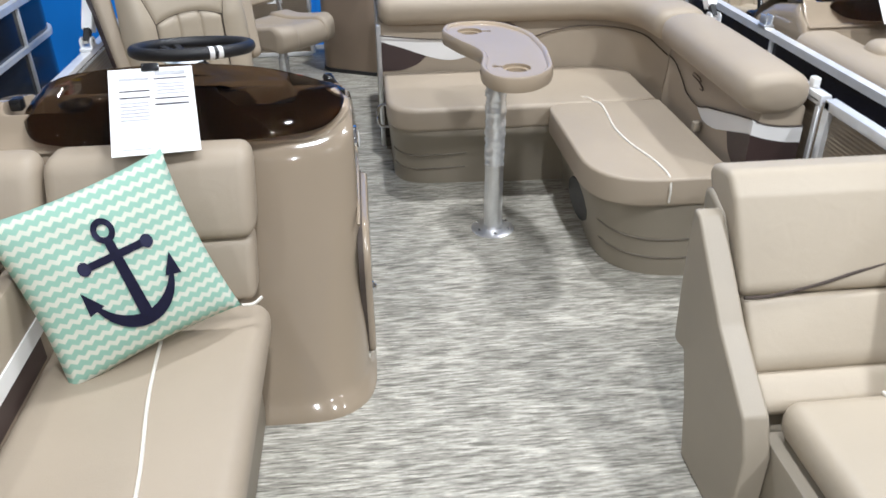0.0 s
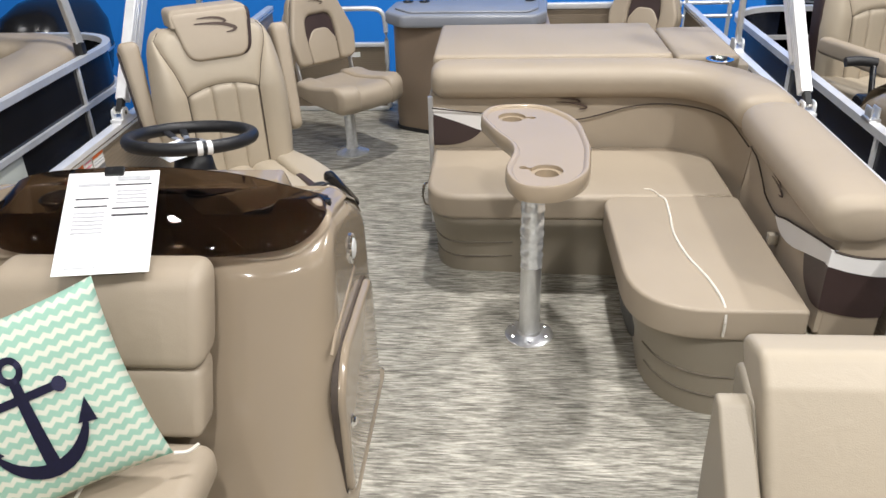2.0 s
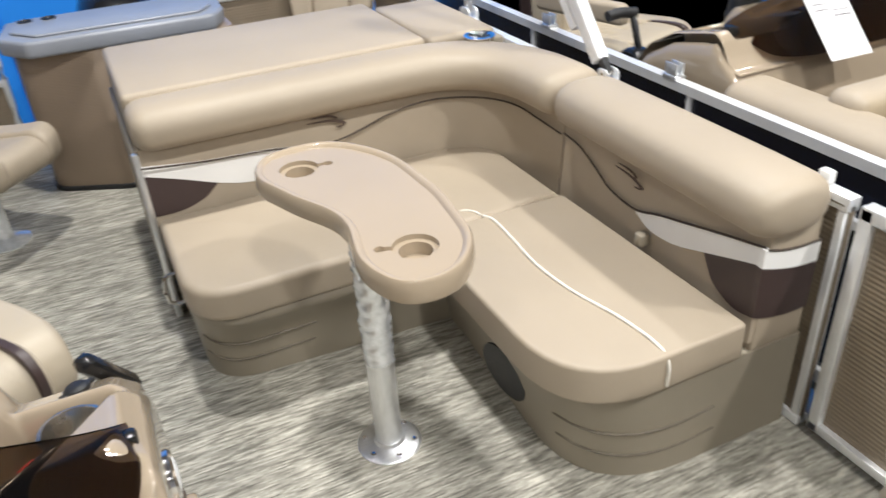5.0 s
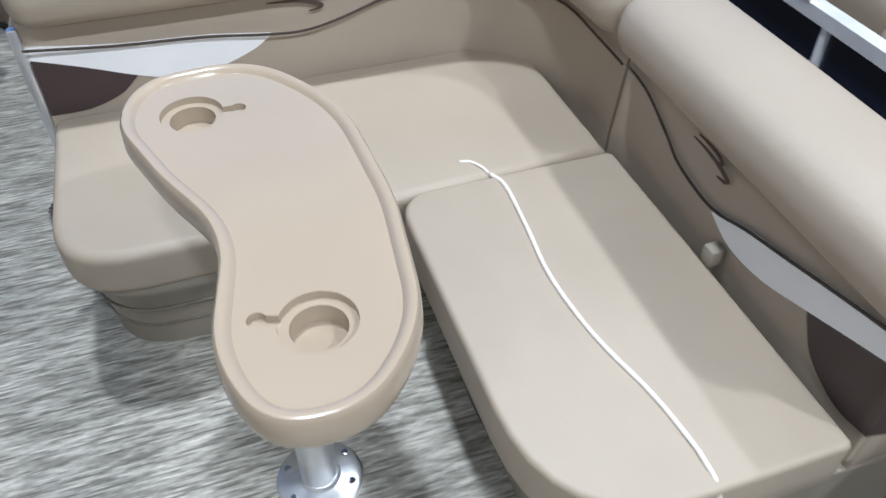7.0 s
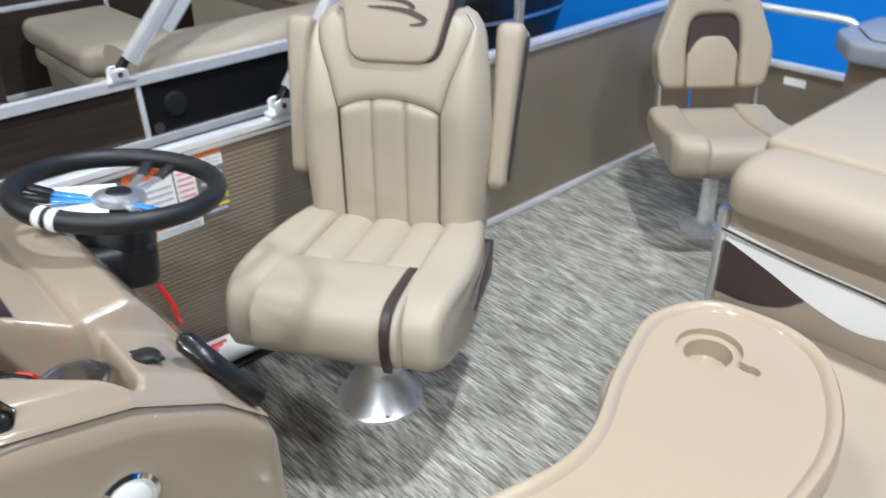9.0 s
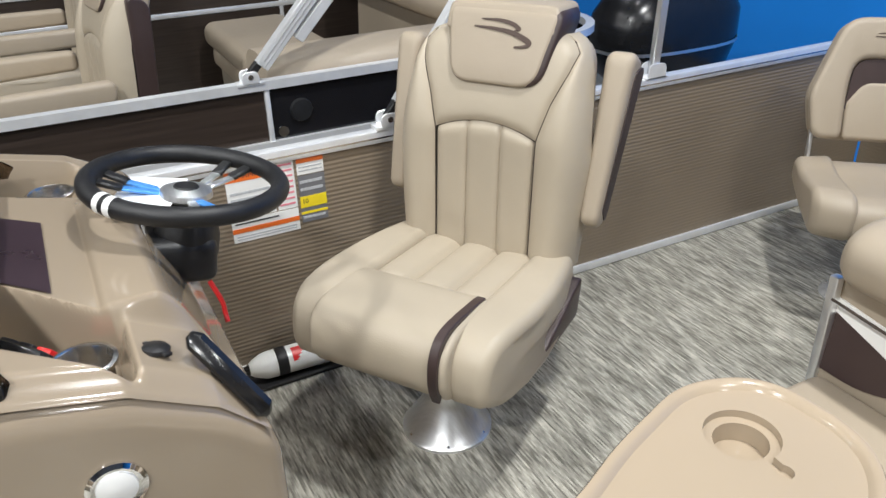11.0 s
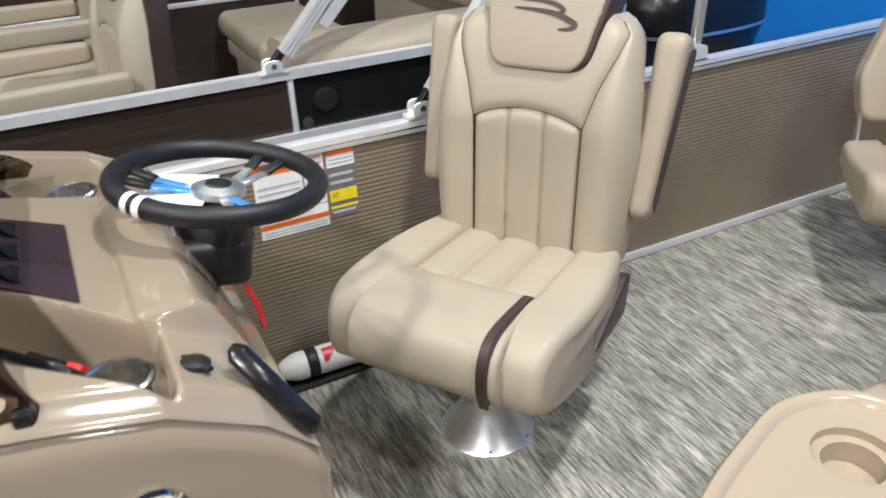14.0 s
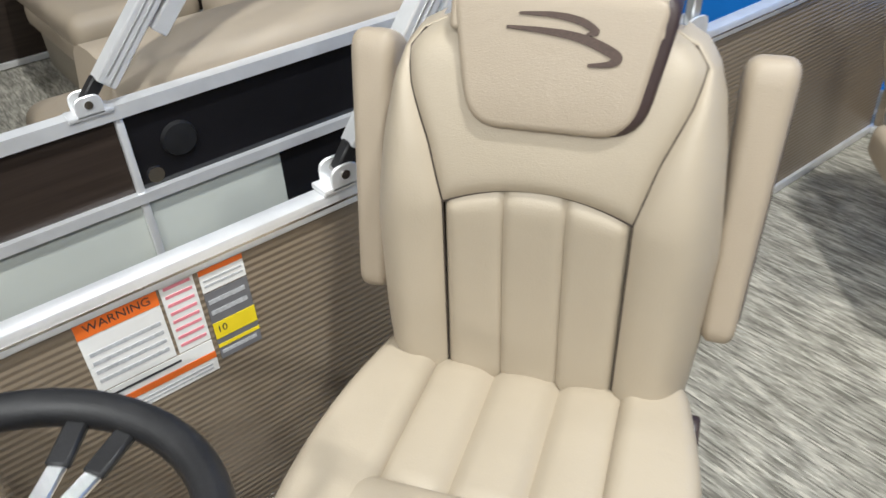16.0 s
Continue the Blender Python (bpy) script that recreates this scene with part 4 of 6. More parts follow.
def helm_console():
    c = thing("helm_console", (-0.12, 2.55, 0), label="glossy tan fibreglass helm console with smoked windscreen", category="console")
    plan = fillet([(-0.585, 2.21, 0.02), (0.345, 2.185, 0.19), (0.345, 2.935, 0.03), (-0.585, 2.935, 0.02)], 10)
    # more points along the straight edges
    dense = []
    for a, b in zip(plan, plan[1:] + plan[:1]):
        k = max(1, int((Vector(b) - Vector(a)).length / 0.03))
        dense += [tuple(Vector(a).lerp(Vector(b), j / k)) for j in range(k)]
    mid = Vector((-0.12, 2.58))

    def ring(grow, zf, lean=True):
        out = []
        for p in dense:
            v = Vector(p)
            d = Vector((v.x - mid.x, v.y - mid.y))
            sx = grow * max(-1, min(1, d.x / 0.30))
            sy = grow * max(-1, min(1, d.y / 0.25))
            z = zf(v.y + sy)
            yy = v.y + sy + (0.40 * max(0, z) if v.y < 2.6 and lean else 0) * max(0, min(1, (2.6 - v.y) / 0.40))
            xx = v.x + sx - (0.012 * max(0, z) if v.x > 0 else 0)
            out.append((xx, yy, z))
        return out

    loops = [ring(0.016, lambda y: 0.0), ring(0.016, lambda y: 0.018), ring(0.004, lambda y: 0.034), ring(0.0, lambda y: 0.06)]
    for f in (0.25, 0.5, 0.75, 0.90, 0.94, 0.97):
        loops.append(ring(0.0, lambda y, f=f: 0.06 + f * (lerp_table(RIM, y) - 0.09)))
    loops.append(ring(-0.002, lambda y: lerp_table(RIM, y) - 0.030))
    loops.append(ring(-0.012, lambda y: lerp_table(RIM, y) - 0.009))
    loops.append(ring(-0.020, lambda y: lerp_table(RIM, y) - 0.003))
    loops.append(ring(-0.034, lambda y: lerp_table(RIM, y) - 0.002))
    loops.append(ring(-0.062, lambda y: lerp_table(RIM, y) - 0.010))
    body = part("body", rings(loops, caps=False), FIBERGLASS, c, "glossy tan gelcoat body", smooth=50)
    nx, ny = 240, 170
    grid = []
    for j in range(ny + 1):
        v = j / ny
        row = []
        for i in range(nx + 1):
            x = -0.57 + (0.330 + 0.57) * i / nx
            # round the forward corner off
            k = max(0, x - 0.17) / 0.160
            y0 = 2.468 + 0.075 * k ** 2.4
            yy = y0 + (2.924 - y0) * v
            row.append((x, yy, dash_height(x, yy) + (0.0 if i not in (0, nx) and j not in (0, ny) else -0.004)))
        grid.append(row)
    part("dash", rings(grid, caps=False, close=False), FIBERGLASS, c, smooth=50)
    # gauge face
    face = []
    for y, lift in ((2.548, 0.003), (2.58, 0.004), (2.61, 0.004), (2.65, 0.004), (2.688, 0.003)):
        x0, x1 = -0.225 + 0.35 * (y - 2.548), 0.001 + 0.66 * (y - 2.548)
        face.append([(x0 + (x1 - x0) * i / 12, y, dash_height(-0.1, y) + lift) for i in range(13)])
    gp = part("gauge_panel", rings(face, caps=False, close=False), DARK_PANEL, c, "dark brown gauge panel")
    for x in (-0.155, -0.075, 0.0):
        zz = dash_height(-0.1, 2.62)
        part("gauge", moved(turned([(0.027, 0.0), (0.027, 0.002), (0.024, 0.0028), (0.022, 0.001), (0.0, 0.001)], 0, 0, n=24, caps=False), pose(x, 2.62, zz + 0.003, -39, 0, 0)), BLACK_GLOSS, gp, "round black gauge")
    # switch panels in the trays
    for x0, y0, turn in ((0.088, 2.632, 40), (-0.49, 2.63, 0)):
        m = pose(x0, y0, 0.648, 36, 0, turn)
        sp = part("switch_panel", moved(box(-0.012, 0.124, -0.012, 0.002, 0, 0.105, 0.004), m), BLACK_GLOSS, c, "black switch panel")
        for k in range(3):
            part("switch", moved(box(0.014 + k * 0.034, 0.040 + k * 0.034, 0.0, 0.011, 0.025, 0.075, 0.003), m), RED if k == 2 and x0 > 0 else BLACK, sp, "red rocker switch" if k == 2 and x0 > 0 else "")
    for x in (0.243, -0.40):
        part("cup_holder", turned([(0.045, 0.0), (0.046, 0.006), (0.040, 0.008), (0.038, 0.004), (0.036, -0.046), (0.0, -0.046)], x, 2.708, 0.708, 30, False), STEEL, c, "stainless cup holder")
    part("socket_cap", moved(joined(turned([(0.0, 0.0), (0.019, 0.0), (0.019, 0.006), (0.014, 0.010), (0.0, 0.010)], 0, 0, n=20, caps=False), box(-0.027, 0.027, -0.006, 0.006, 0.0, 0.006, 0.002)), pose(0.252, 2.80, dash_height(0.252, 2.80) + 0.001, -14, 0, 30)), BLACK, c, "black rubber socket cap")
    part("trim_handle", bar((0.262, 2.845, 0.722), (0.318, 2.925, 0.592), 0.036, 0.030, 0.012), BLACK_GLOSS, c, "black plastic trim handle")
    # courtesy light and door on the aisle side
    lt = part("courtesy_light", moved(turned([(0.040, 0.0), (0.040, 0.006), (0.034, 0.010), (0.028, 0.008)], 0, 0, n=32), pose(0.336, 2.71, 0.572, 0, 90, 0)), CHROME, c, "round chrome courtesy light")
    part("lens", moved(turned([(0.0, 0.013), (0.018, 0.012), (0.0265, 0.009), (0.0265, 0.004), (0.0, 0.004)], 0, 0, n=28, caps=False), pose(0.337, 2.71, 0.572, 0, 90, 0)), WHITE_PLASTIC, lt, "white lens")
    door_o = fillet([(2.375, 0.045, 0.05), (2.845, 0.045, 0.03), (2.835, 0.425, 0.05), (2.46, 0.435, 0.10), (2.375, 0.36, 0.10)], 7)
    part("door_seam", prism([(2.61 + (a - 2.61) * 1.03, 0.24 + (b - 0.24) * 1.03) for a, b in door_o], 0.330, 0.3445, "x"), SEAM, c)
    door = part("door", prism(door_o, 0.335, 0.363, "x", r=0.011, seg=4), FIBERGLASS, c, "tan moulded access door", smooth=60)
    part("latch", moved(turned([(0.0, 0.012), (0.010, 0.012), (0.013, 0.007), (0.018, 0.005), (0.018, 0.0), (0.0, 0.0)], 0, 0, n=24, caps=False), pose(0.361, 2.425, 0.25, 0, 90, 0)), CHROME, door, "round chrome latch")
    part("body_line", tube([(0.337, 2.40, 0.46), (0.339, 2.46, 0.485), (0.339, 2.60, 0.497), (0.338, 2.72, 0.512)], 0.0045, 8, 5), FIBERGLASS, body)
    part("foot_screw", turned([(0.0, 0.005), (0.005, 0.004), (0.006, 0.0), (0.0, 0.0)], 0.05, 2.166, 0.018, 10, False), CHROME, body)
    # windscreen
    line = [(-0.48, 2.64), (-0.475, 2.55), (-0.435, 2.475), (-0.34, 2.442), (-0.2, 2.434), (-0.05, 2.434), (0.08, 2.438), (0.18, 2.450), (0.25, 2.470), (0.298, 2.510), (0.317, 2.56), (0.320, 2.62)]
    pts = smooth_path([(a, b, 0) for a, b in line], 5)
    crest = smooth_path([(-0.468, 2.655, 0.757), (-0.455, 2.64, 0.775), (-0.42, 2.620, 0.800), (-0.35, 2.602, 0.825), (-0.22, 2.592, 0.840), (-0.08, 2.588, 0.845), (0.04, 2.588, 0.838), (0.13, 2.590, 0.825), (0.20, 2.594, 0.806), (0.255, 2.604, 0.785), (0.292, 2.618, 0.768), (0.312, 2.630, 0.757)], 5)
    n = len(pts)
    loops = []
    for p, top in zip(pts, crest):
        zb = lerp_table([(2.43, 0.695), (2.48, 0.708), (2.53, 0.730), (2.57, 0.742), (2.64, 0.734)], p.y)
        low = Vector((p.x, p.y, zb))
        arc = [low.lerp(top, q / 6) for q in range(7)]
        span = (top - low).length
        for q, v in enumerate(arc):
            v.z += 0.05 * span * math.sin(math.pi * q / 6)
        down = Vector((0, 0, -0.004))
        loops.append(arc + [v + down for v in arc[::-1]])
    scr = part("windscreen", rings(loops), SMOKED, c, "smoked brown acrylic windscreen", smooth=60)
    part("screen_bracket", box(0.300, 0.322, 2.600, 2.622, 0.736, 0.756, 0.005), BLACK_GLOSS, scr, "black bracket")
    part("screen_bracket", box(-0.515, -0.485, 2.575, 2.61, 0.742, 0.772, 0.005), BLACK_GLOSS, scr, "black bracket")
    # steering
    W = pose(-0.120, 2.930, 0.785, -9, 0, 0)
    col = part("steering_column", moved(joined(turned([(0.055, -0.13), (0.058, -0.09), (0.05, -0.05), (0.034, -0.035), (0.028, -0.01), (0.02, 0.0)], 0, 0, n=24), box(-0.06, 0.06, -0.10, 0.045, -0.17, -0.085, 0.02, 3)), W), BLACK, c, "black steering column boot")
    lo = []
    for k in range(56):
        a = 2 * math.pi * k / 56
        lo.append([(math.cos(a) * (0.163 + 0.0170 * math.cos(t)), math.sin(a) * (0.163 + 0.0170 * math.cos(t)), 0.005 + 0.0175 * math.sin(t)) for t in (2 * math.pi * q / 14 for q in range(14))])
    bm = rings(lo + lo[:1], caps=False)
    bmesh.ops.remove_doubles(bm, verts=bm.verts[:], dist=1e-5)
    wheel = part("steering_wheel", moved(bm, W), BLACK, c, "black padded steering wheel")
    part("hub", moved(turned([(0.0, 0.010), (0.03, 0.009), (0.044, 0.004), (0.046, -0.006), (0.03, -0.016), (0.0, -0.016)], 0, 0, -0.012, 28, False), W), ALU, wheel, "polished aluminium hub")
    for q, a in enumerate((120, 138, 236, 254, 0, 18)):
        ca, sa = math.cos(radians(a)), math.sin(radians(a))
        part("spoke", moved(bar((0.03 * ca, 0.03 * sa, -0.018), (0.110 * ca, 0.110 * sa, -0.010), 0.017, 0.006, 0.002), W), FILM_BLUE if q in (2, 3, 5) else ALU, wheel, "spoke in blue protective film" if q in (2, 3, 5) else "polished aluminium spoke")
        part("spoke_end", moved(bar((0.105 * ca, 0.105 * sa, -0.010), (0.157 * ca, 0.157 * sa, 0.002), 0.021, 0.010, 0.003), W), BLACK, wheel)
    for a in (-58, -50):
        lo = []
        for k in range(4):
            b = radians(a - 6 + k * 1.5)
            lo.append([(math.cos(b) * (0.163 + 0.0180 * math.cos(t)), math.sin(b) * (0.163 + 0.0180 * math.cos(t)), 0.005 + 0.0185 * math.sin(t)) for t in (2 * math.pi * q / 14 for q in range(14))])
        part("white_band", moved(rings(lo, caps=False), W), WHITE_PLASTIC, wheel, "white rim band")
    part("tag", moved(box(-0.05, 0.05, -0.14, -0.03, -0.008, -0.0072, 0), W @ pose(0.022, 0.010, -0.002, 6, 12, -30)), PAPER, wheel, "white paper tag", smooth=0)
    part("kill_switch_cord", tube([(-0.02, 2.925, 0.640), (-0.012, 2.938, 0.60), (-0.010, 2.940, 0.575), (0.0, 2.940, 0.562)], 0.0045, 8, 5), RED, c, "red coiled kill-switch cord")
    return c


console = helm_console()


def price_sheet(m, label):
    s = thing("price_sheet", (0, 0, 0), label=label, category="paper")
    s.matrix_basis = m
    AT[s] = None
    sheet = part("sheet", box(-0.092, 0.092, 0, 0.0015, -0.115, 0.115, 0), PAPER, s, local=True, smooth=0)
    rows = [(-0.07, -0.005, 0.085, 0.006), (-0.07, -0.005, 0.052, 0.003), (-0.07, -0.005, 0.034, 0.003), (0.008, 0.075, 0.098, 0.010), (0.005, 0.078, 0.083, 0.003), (0.005, 0.078, 0.028, 0.003), (0.005, 0.078, 0.012, 0.004)]
    for k, (x0, x1, z, h) in enumerate(rows):
        part("printed_line", box(x0, x1, -0.0012, 0, z - h / 2, z + h / 2), INK if h < 0.005 else PRINT, sheet, local=True, smooth=0)
    for k in range(6):
        part("printed_line", box(-0.07, -0.008, -0.0012, 0, 0.018 - k * 0.009, 0.021 - k * 0.009), PRINT, sheet, local=True, smooth=0)
    for k in range(4):
        part("printed_line", box(0.01, 0.072, -0.0012, 0, 0.040 + k * 0.009, 0.043 + k * 0.009), PRINT, sheet, local=True, smooth=0)
    part("printed_line", box(-0.07, -0.01, -0.0012, 0, -0.102, -0.100), PRINT, sheet, local=True, smooth=0)
    return s


across = Vector((0.192, 0.037, -0.006)).normalized()
upward = Vector((-0.046, 0.233, 0.134))
upward = (upward - across * upward.dot(across)).normalized()
rear = upward.cross(across)
SHEET = Matrix(((across.x, rear.x, upward.x, -0.126), (across.y, rear.y, upward.y, 2.432), (across.z, rear.z, upward.z, 0.784), (0, 0, 0, 1)))
sheet_ob = price_sheet(SHEET @ Matrix.Diagonal((1.06, 1, 1.16, 1)), "white printed price sheet clipped to the smoked windscreen")
part("binder_clip", box(-0.02, 0.02, -0.006, 0.008, 0.105, 0.126, 0.003), BLACK_GLOSS, sheet_ob, "black clip", local=True)
part("tag", moved(box(-0.018, 0.018, 0.004, 0.008, -0.03, 0.035, 0.003), pose(0.03, 0.004, 0.075, 0, 18, 0)), TAG_YELLOW, sheet_ob, "yellow and black hanging tag", local=True)


# ---- bow loungers ----
def chaise(name_label, mirror):
    """A bow lounger that faces forward; its backrest leans on what is behind it. mirror: to starboard."""
    def fx(x):
        return x if not mirror else 2 * MIDX - x
    MIDX = 0.622
    c = thing("bow_lounger", (fx(-0.2), 1.2, 0), label=name_label, category="lounger", group="bow loungers")

    def bx(x0, x1, *rest, **k):
        a, b = sorted((fx(x0), fx(x1)))
        return box(a, b, *rest, **k)
    lean = 0.47
    ends = 0.115

    def leaning(x0, x1, z0, z1, y_at, thick, r, seg=4):
        bm = bx(x0, x1, y_at, y_at + thick, z0, z1, r=r, seg=seg)
        for v in bm.verts:
            v.co.y += lean * (v.co.z - 0.37)
        return bm
    y0 = 2.225 if not mirror else 1.975
    part("base", bx(-0.56, 0.065, -0.4, y0 - 0.02, 0.0, 0.275, r=0.01), BASE_PLASTIC, c, "moulded tan plastic base")
    seat = part("seat_cushion", bx(-0.36, ends, -0.45, y0, 0.27, 0.37, r=0.04, seg=5), VINYL, c, smooth=60)
    part("piping", tube([(fx(-0.12), y0 - 0.01, 0.371), (fx(-0.10), 1.90, 0.371), (fx(-0.062), 1.62, 0.371), (fx(-0.05), 1.3, 0.371), (fx(-0.05), 0.4, 0.371)], 0.004, 8, 5), PIPING, seat, "thin ivory piping")
    part("back_pad", leaning(-0.385, 0.095 if not mirror else 0.105, 0.505, 0.70, y0 - 0.03, 0.11, 0.035), VINYL, c, "padded headrest roll", smooth=60)
    part("back_pad", leaning(-0.385, 0.085, 0.365, 0.508, y0 - 0.012, 0.09, 0.022), VINYL, c, smooth=60)
    part("corner_pad", leaning(-0.575, -0.392, 0.50, 0.705, y0 - 0.045, 0.11, 0.04), VINYL, c, smooth=60)
    part("corner_pad", leaning(-0.575, -0.392, 0.365, 0.50, y0 - 0.03, 0.09, 0.02), VINYL, c, smooth=60)
    back = part("side_back", bx(-0.575, -0.355, -0.45, y0 - 0.10, 0.28, 0.58, r=0.015), VINYL, c)
    part("side_bolster", bx(-0.585, -0.38, -0.45, y0 - 0.10, 0.565, 0.705, r=0.05, seg=5), VINYL, c, smooth=60)
    part("white_stripe", bx(-0.357, -0.351, 0.4, 2.08, 0.42, 0.462, r=0.001, seg=1), VINYL_WHITE, back, "white vinyl stripe")
    part("dark_accent", bx(-0.357, -0.352, 0.5, 2.05, 0.362, 0.42, r=0.001, seg=1), VINYL_DARK, back, "dark brown vinyl accent")
    return c


chaise("tan vinyl bow lounger with ivory piping against the console", False)


def starboard_lounger():
    c = thing("bow_lounger", (1.42, 1.3, 0), label="tan vinyl bow lounger, lightened as if lit, with a moulded end panel", category="lounger", group="bow loungers")
    # profile of the reclined back: (y, z) from the top down
    def pad(x0, x1, prof, r, name, label=""):
        return part(name, prism(prof, x0, x1, "x", r=r, seg=4), VINYL_LIT, c, label, smooth=60)
    top = fillet([(2.065, 0.655, 0.05), (2.115, 0.698, 0.04), (2.23, 0.675, 0.05), (2.03, 0.42, 0.02), (1.945, 0.475, 0.03)], 6)
    up = pad(1.165, 1.70, top, 0.03, "upper_back_pad")
    low = fillet([(1.945, 0.472, 0.02), (2.03, 0.425, 0.02), (1.93, 0.28, 0.02), (1.835, 0.342, 0.04)], 5)
    pad(1.168, 1.70, low, 0.022, "lower_back_pad")
    roll = fillet([(1.845, 0.35, 0.03), (1.90, 0.29, 0.03), (1.83, 0.245, 0.03), (1.765, 0.29, 0.035)], 5)
    pad(1.165, 1.70, roll, 0.02, "back_roll")
    seat = part("seat_cushion", box(1.185, 1.60, -0.45, 1.765, 0.255, 0.352, 0.042, 5), VINYL_LIT, c, smooth=60)
    part("piping", tube([(1.40, 1.75, 0.352), (1.385, 1.4, 0.353), (1.38, 0.9, 0.353), (1.38, 0.2, 0.353)], 0.004, 8, 4), PIPING, seat, "thin ivory piping")
    part("welt", tube([(1.166, 1.942, 0.474), (1.22, 1.942, 0.474), (1.33, 1.952, 0.488), (1.44, 1.968, 0.508), (1.56, 1.985, 0.524), (1.69, 1.99, 0.53)], 0.004, 6, 5), SEAM, up, "dark curved seam")
    prof = fillet([(2.115, 0.612, 0.022), (2.085, 0.605, 0.03), (1.903, 0.432, 0.1), (1.74, 0.318, 0.03), (1.70, 0.24), (1.70, 0.0), (1.96, 0.0), (2.00, 0.15), (2.045, 0.262, 0.01), (2.105, 0.245, 0.03), (2.118, 0.45, 0.1)], 6)
    part("end_panel", prism(prof, 1.100, 1.160, "x", r=0.026, seg=6), PANEL_PLASTIC, c, "moulded tan plastic end panel")
    part("base", box(1.16, 1.70, -0.4, 1.76, 0.0, 0.26, 0.01), BASE_PLASTIC, c, "moulded tan plastic base")
    shell = fillet([(2.09, 0.60, 0.03), (2.20, 0.64, 0.03), (2.13, 0.25, 0.03), (1.99, 0.0), (1.75, 0.0), (1.80, 0.25)], 5)
    part("back_shell", prism(shell, 1.155, 1.70, "x", r=0.01), BASE_PLASTIC, c, "moulded tan plastic back shell")
    part("side_back", box(1.60, 1.70, -0.45, 2.0, 0.26, 0.60, 0.015), VINYL, c)
    part("side_bolster", box(1.56, 1.71, -0.45, 1.98, 0.575, 0.70, 0.05, 5), VINYL, c, smooth=60)
    return c


starboard_lounger()


def throw_pillow():
    p = thing("throw_pillow", (-0.170, 2.085, 0.556), label="white and mint zigzag throw pillow with navy anchor", category="pillow")
    n = 28
    s = 0.388
    sides = []
    for f in (-1, 1):
        g = []
        for j in range(n + 1):
            row = []
            for i in range(n + 1):
                u, v = 2 * i / n - 1, 2 * j / n - 1
                bulge = max(0, (1 - u * u) * (1 - v * v)) ** 0.42
                pull = 1 - 0.07 * (1 - abs(u) ** 2) * abs(v) ** 2 * 1
                pull2 = 1 - 0.07 * (1 - abs(v) ** 2) * abs(u) ** 2
                wr = 0.004 * noise.noise(Vector((u * 3, v * 3, f)))
                row.append((u * s / 2 * pull2, f * (0.062 * bulge + wr * bulge), v * s / 2 * pull))
            g.append(row)
        sides.append(rings(g, caps=False, close=False))
    bm = joined(*sides)
    bmesh.ops.remove_doubles(bm, verts=bm.verts[:], dist=1e-4)
    M = PILLOW
    body = part("cover", moved(bm, M), ZIGZAG, p, "white and mint zigzag cotton cover", smooth=80, local=True)

    def skin(pts, name="anchor"):
        """A printed shape laid on the bulging front."""
        b2 = prism(pts, 0, 0.001, "y")
        bmesh.ops.triangulate(b2, faces=b2.faces[:])
        bmesh.ops.subdivide_edges(b2, edges=b2.edges[:], cuts=3, use_grid_fill=True)
        for v in b2.verts:
            v.co.x, v.co.z = v.co.x * 0.75 + 0.008, v.co.z * 0.90 - 0.018
            u, w = v.co.x / (s / 2), v.co.z / (s / 2)
            v.co.y = -(0.062 * max(0, (1 - u * u) * (1 - w * w)) ** 0.42 + 0.0045)
        return b2
    an = []
    ring_o = [(0.030 * math.cos(t), 0.118 + 0.030 * math.sin(t)) for t in (2 * math.pi * k / 20 for k in range(20))]
    ring_i = [(0.015 * math.cos(t), 0.118 + 0.015 * math.sin(t)) for t in (2 * math.pi * k / 20 for k in range(20))]
    for k in range(20):
        q = (k + 1) % 20
        an.append(skin([ring_o[k], ring_o[q], ring_i[q], ring_i[k]]))
    an.append(skin([(-0.012, 0.09), (0.012, 0.09), (0.017, -0.11), (-0.017, -0.11)]))
    an.append(skin([(-0.085, 0.048), (0.085, 0.048), (0.085, 0.066), (-0.085, 0.066)]))
    for sx in (-1, 1):
        an.append(skin([(sx * 0.088 + 0.017 * math.cos(t), 0.057 + 0.017 * math.sin(t)) for t in (2 * math.pi * k / 12 for k in range(12))]))
        arc = [(sx * 0.118 * math.sin(t), 0.0 - 0.122 * math.cos(t)) for t in (radians(a) for a in range(0, 71, 10))]
        arc2 = [(sx * (0.098 + 0.014 * t / 1.2) * math.sin(t), 0.008 - 0.098 * math.cos(t)) for t in (radians(a) for a in range(70, -1, -10))]
        an.append(skin(arc + arc2))
        an.append(skin([(sx * 0.126, 0.012), (sx * 0.132, -0.045), (sx * 0.088, -0.036)]))
    part("anchor", moved(joined(*an), M), NAVY_PRINT, body, "navy blue anchor print", smooth=0, local=True)
    part("tassel", moved(tube([(0.195, 0, -0.195), (0.22, 0.0, -0.205), (0.245, 0.0, -0.20)], 0.004, 6, 3), M), PIPING, body, local=True)
    return p


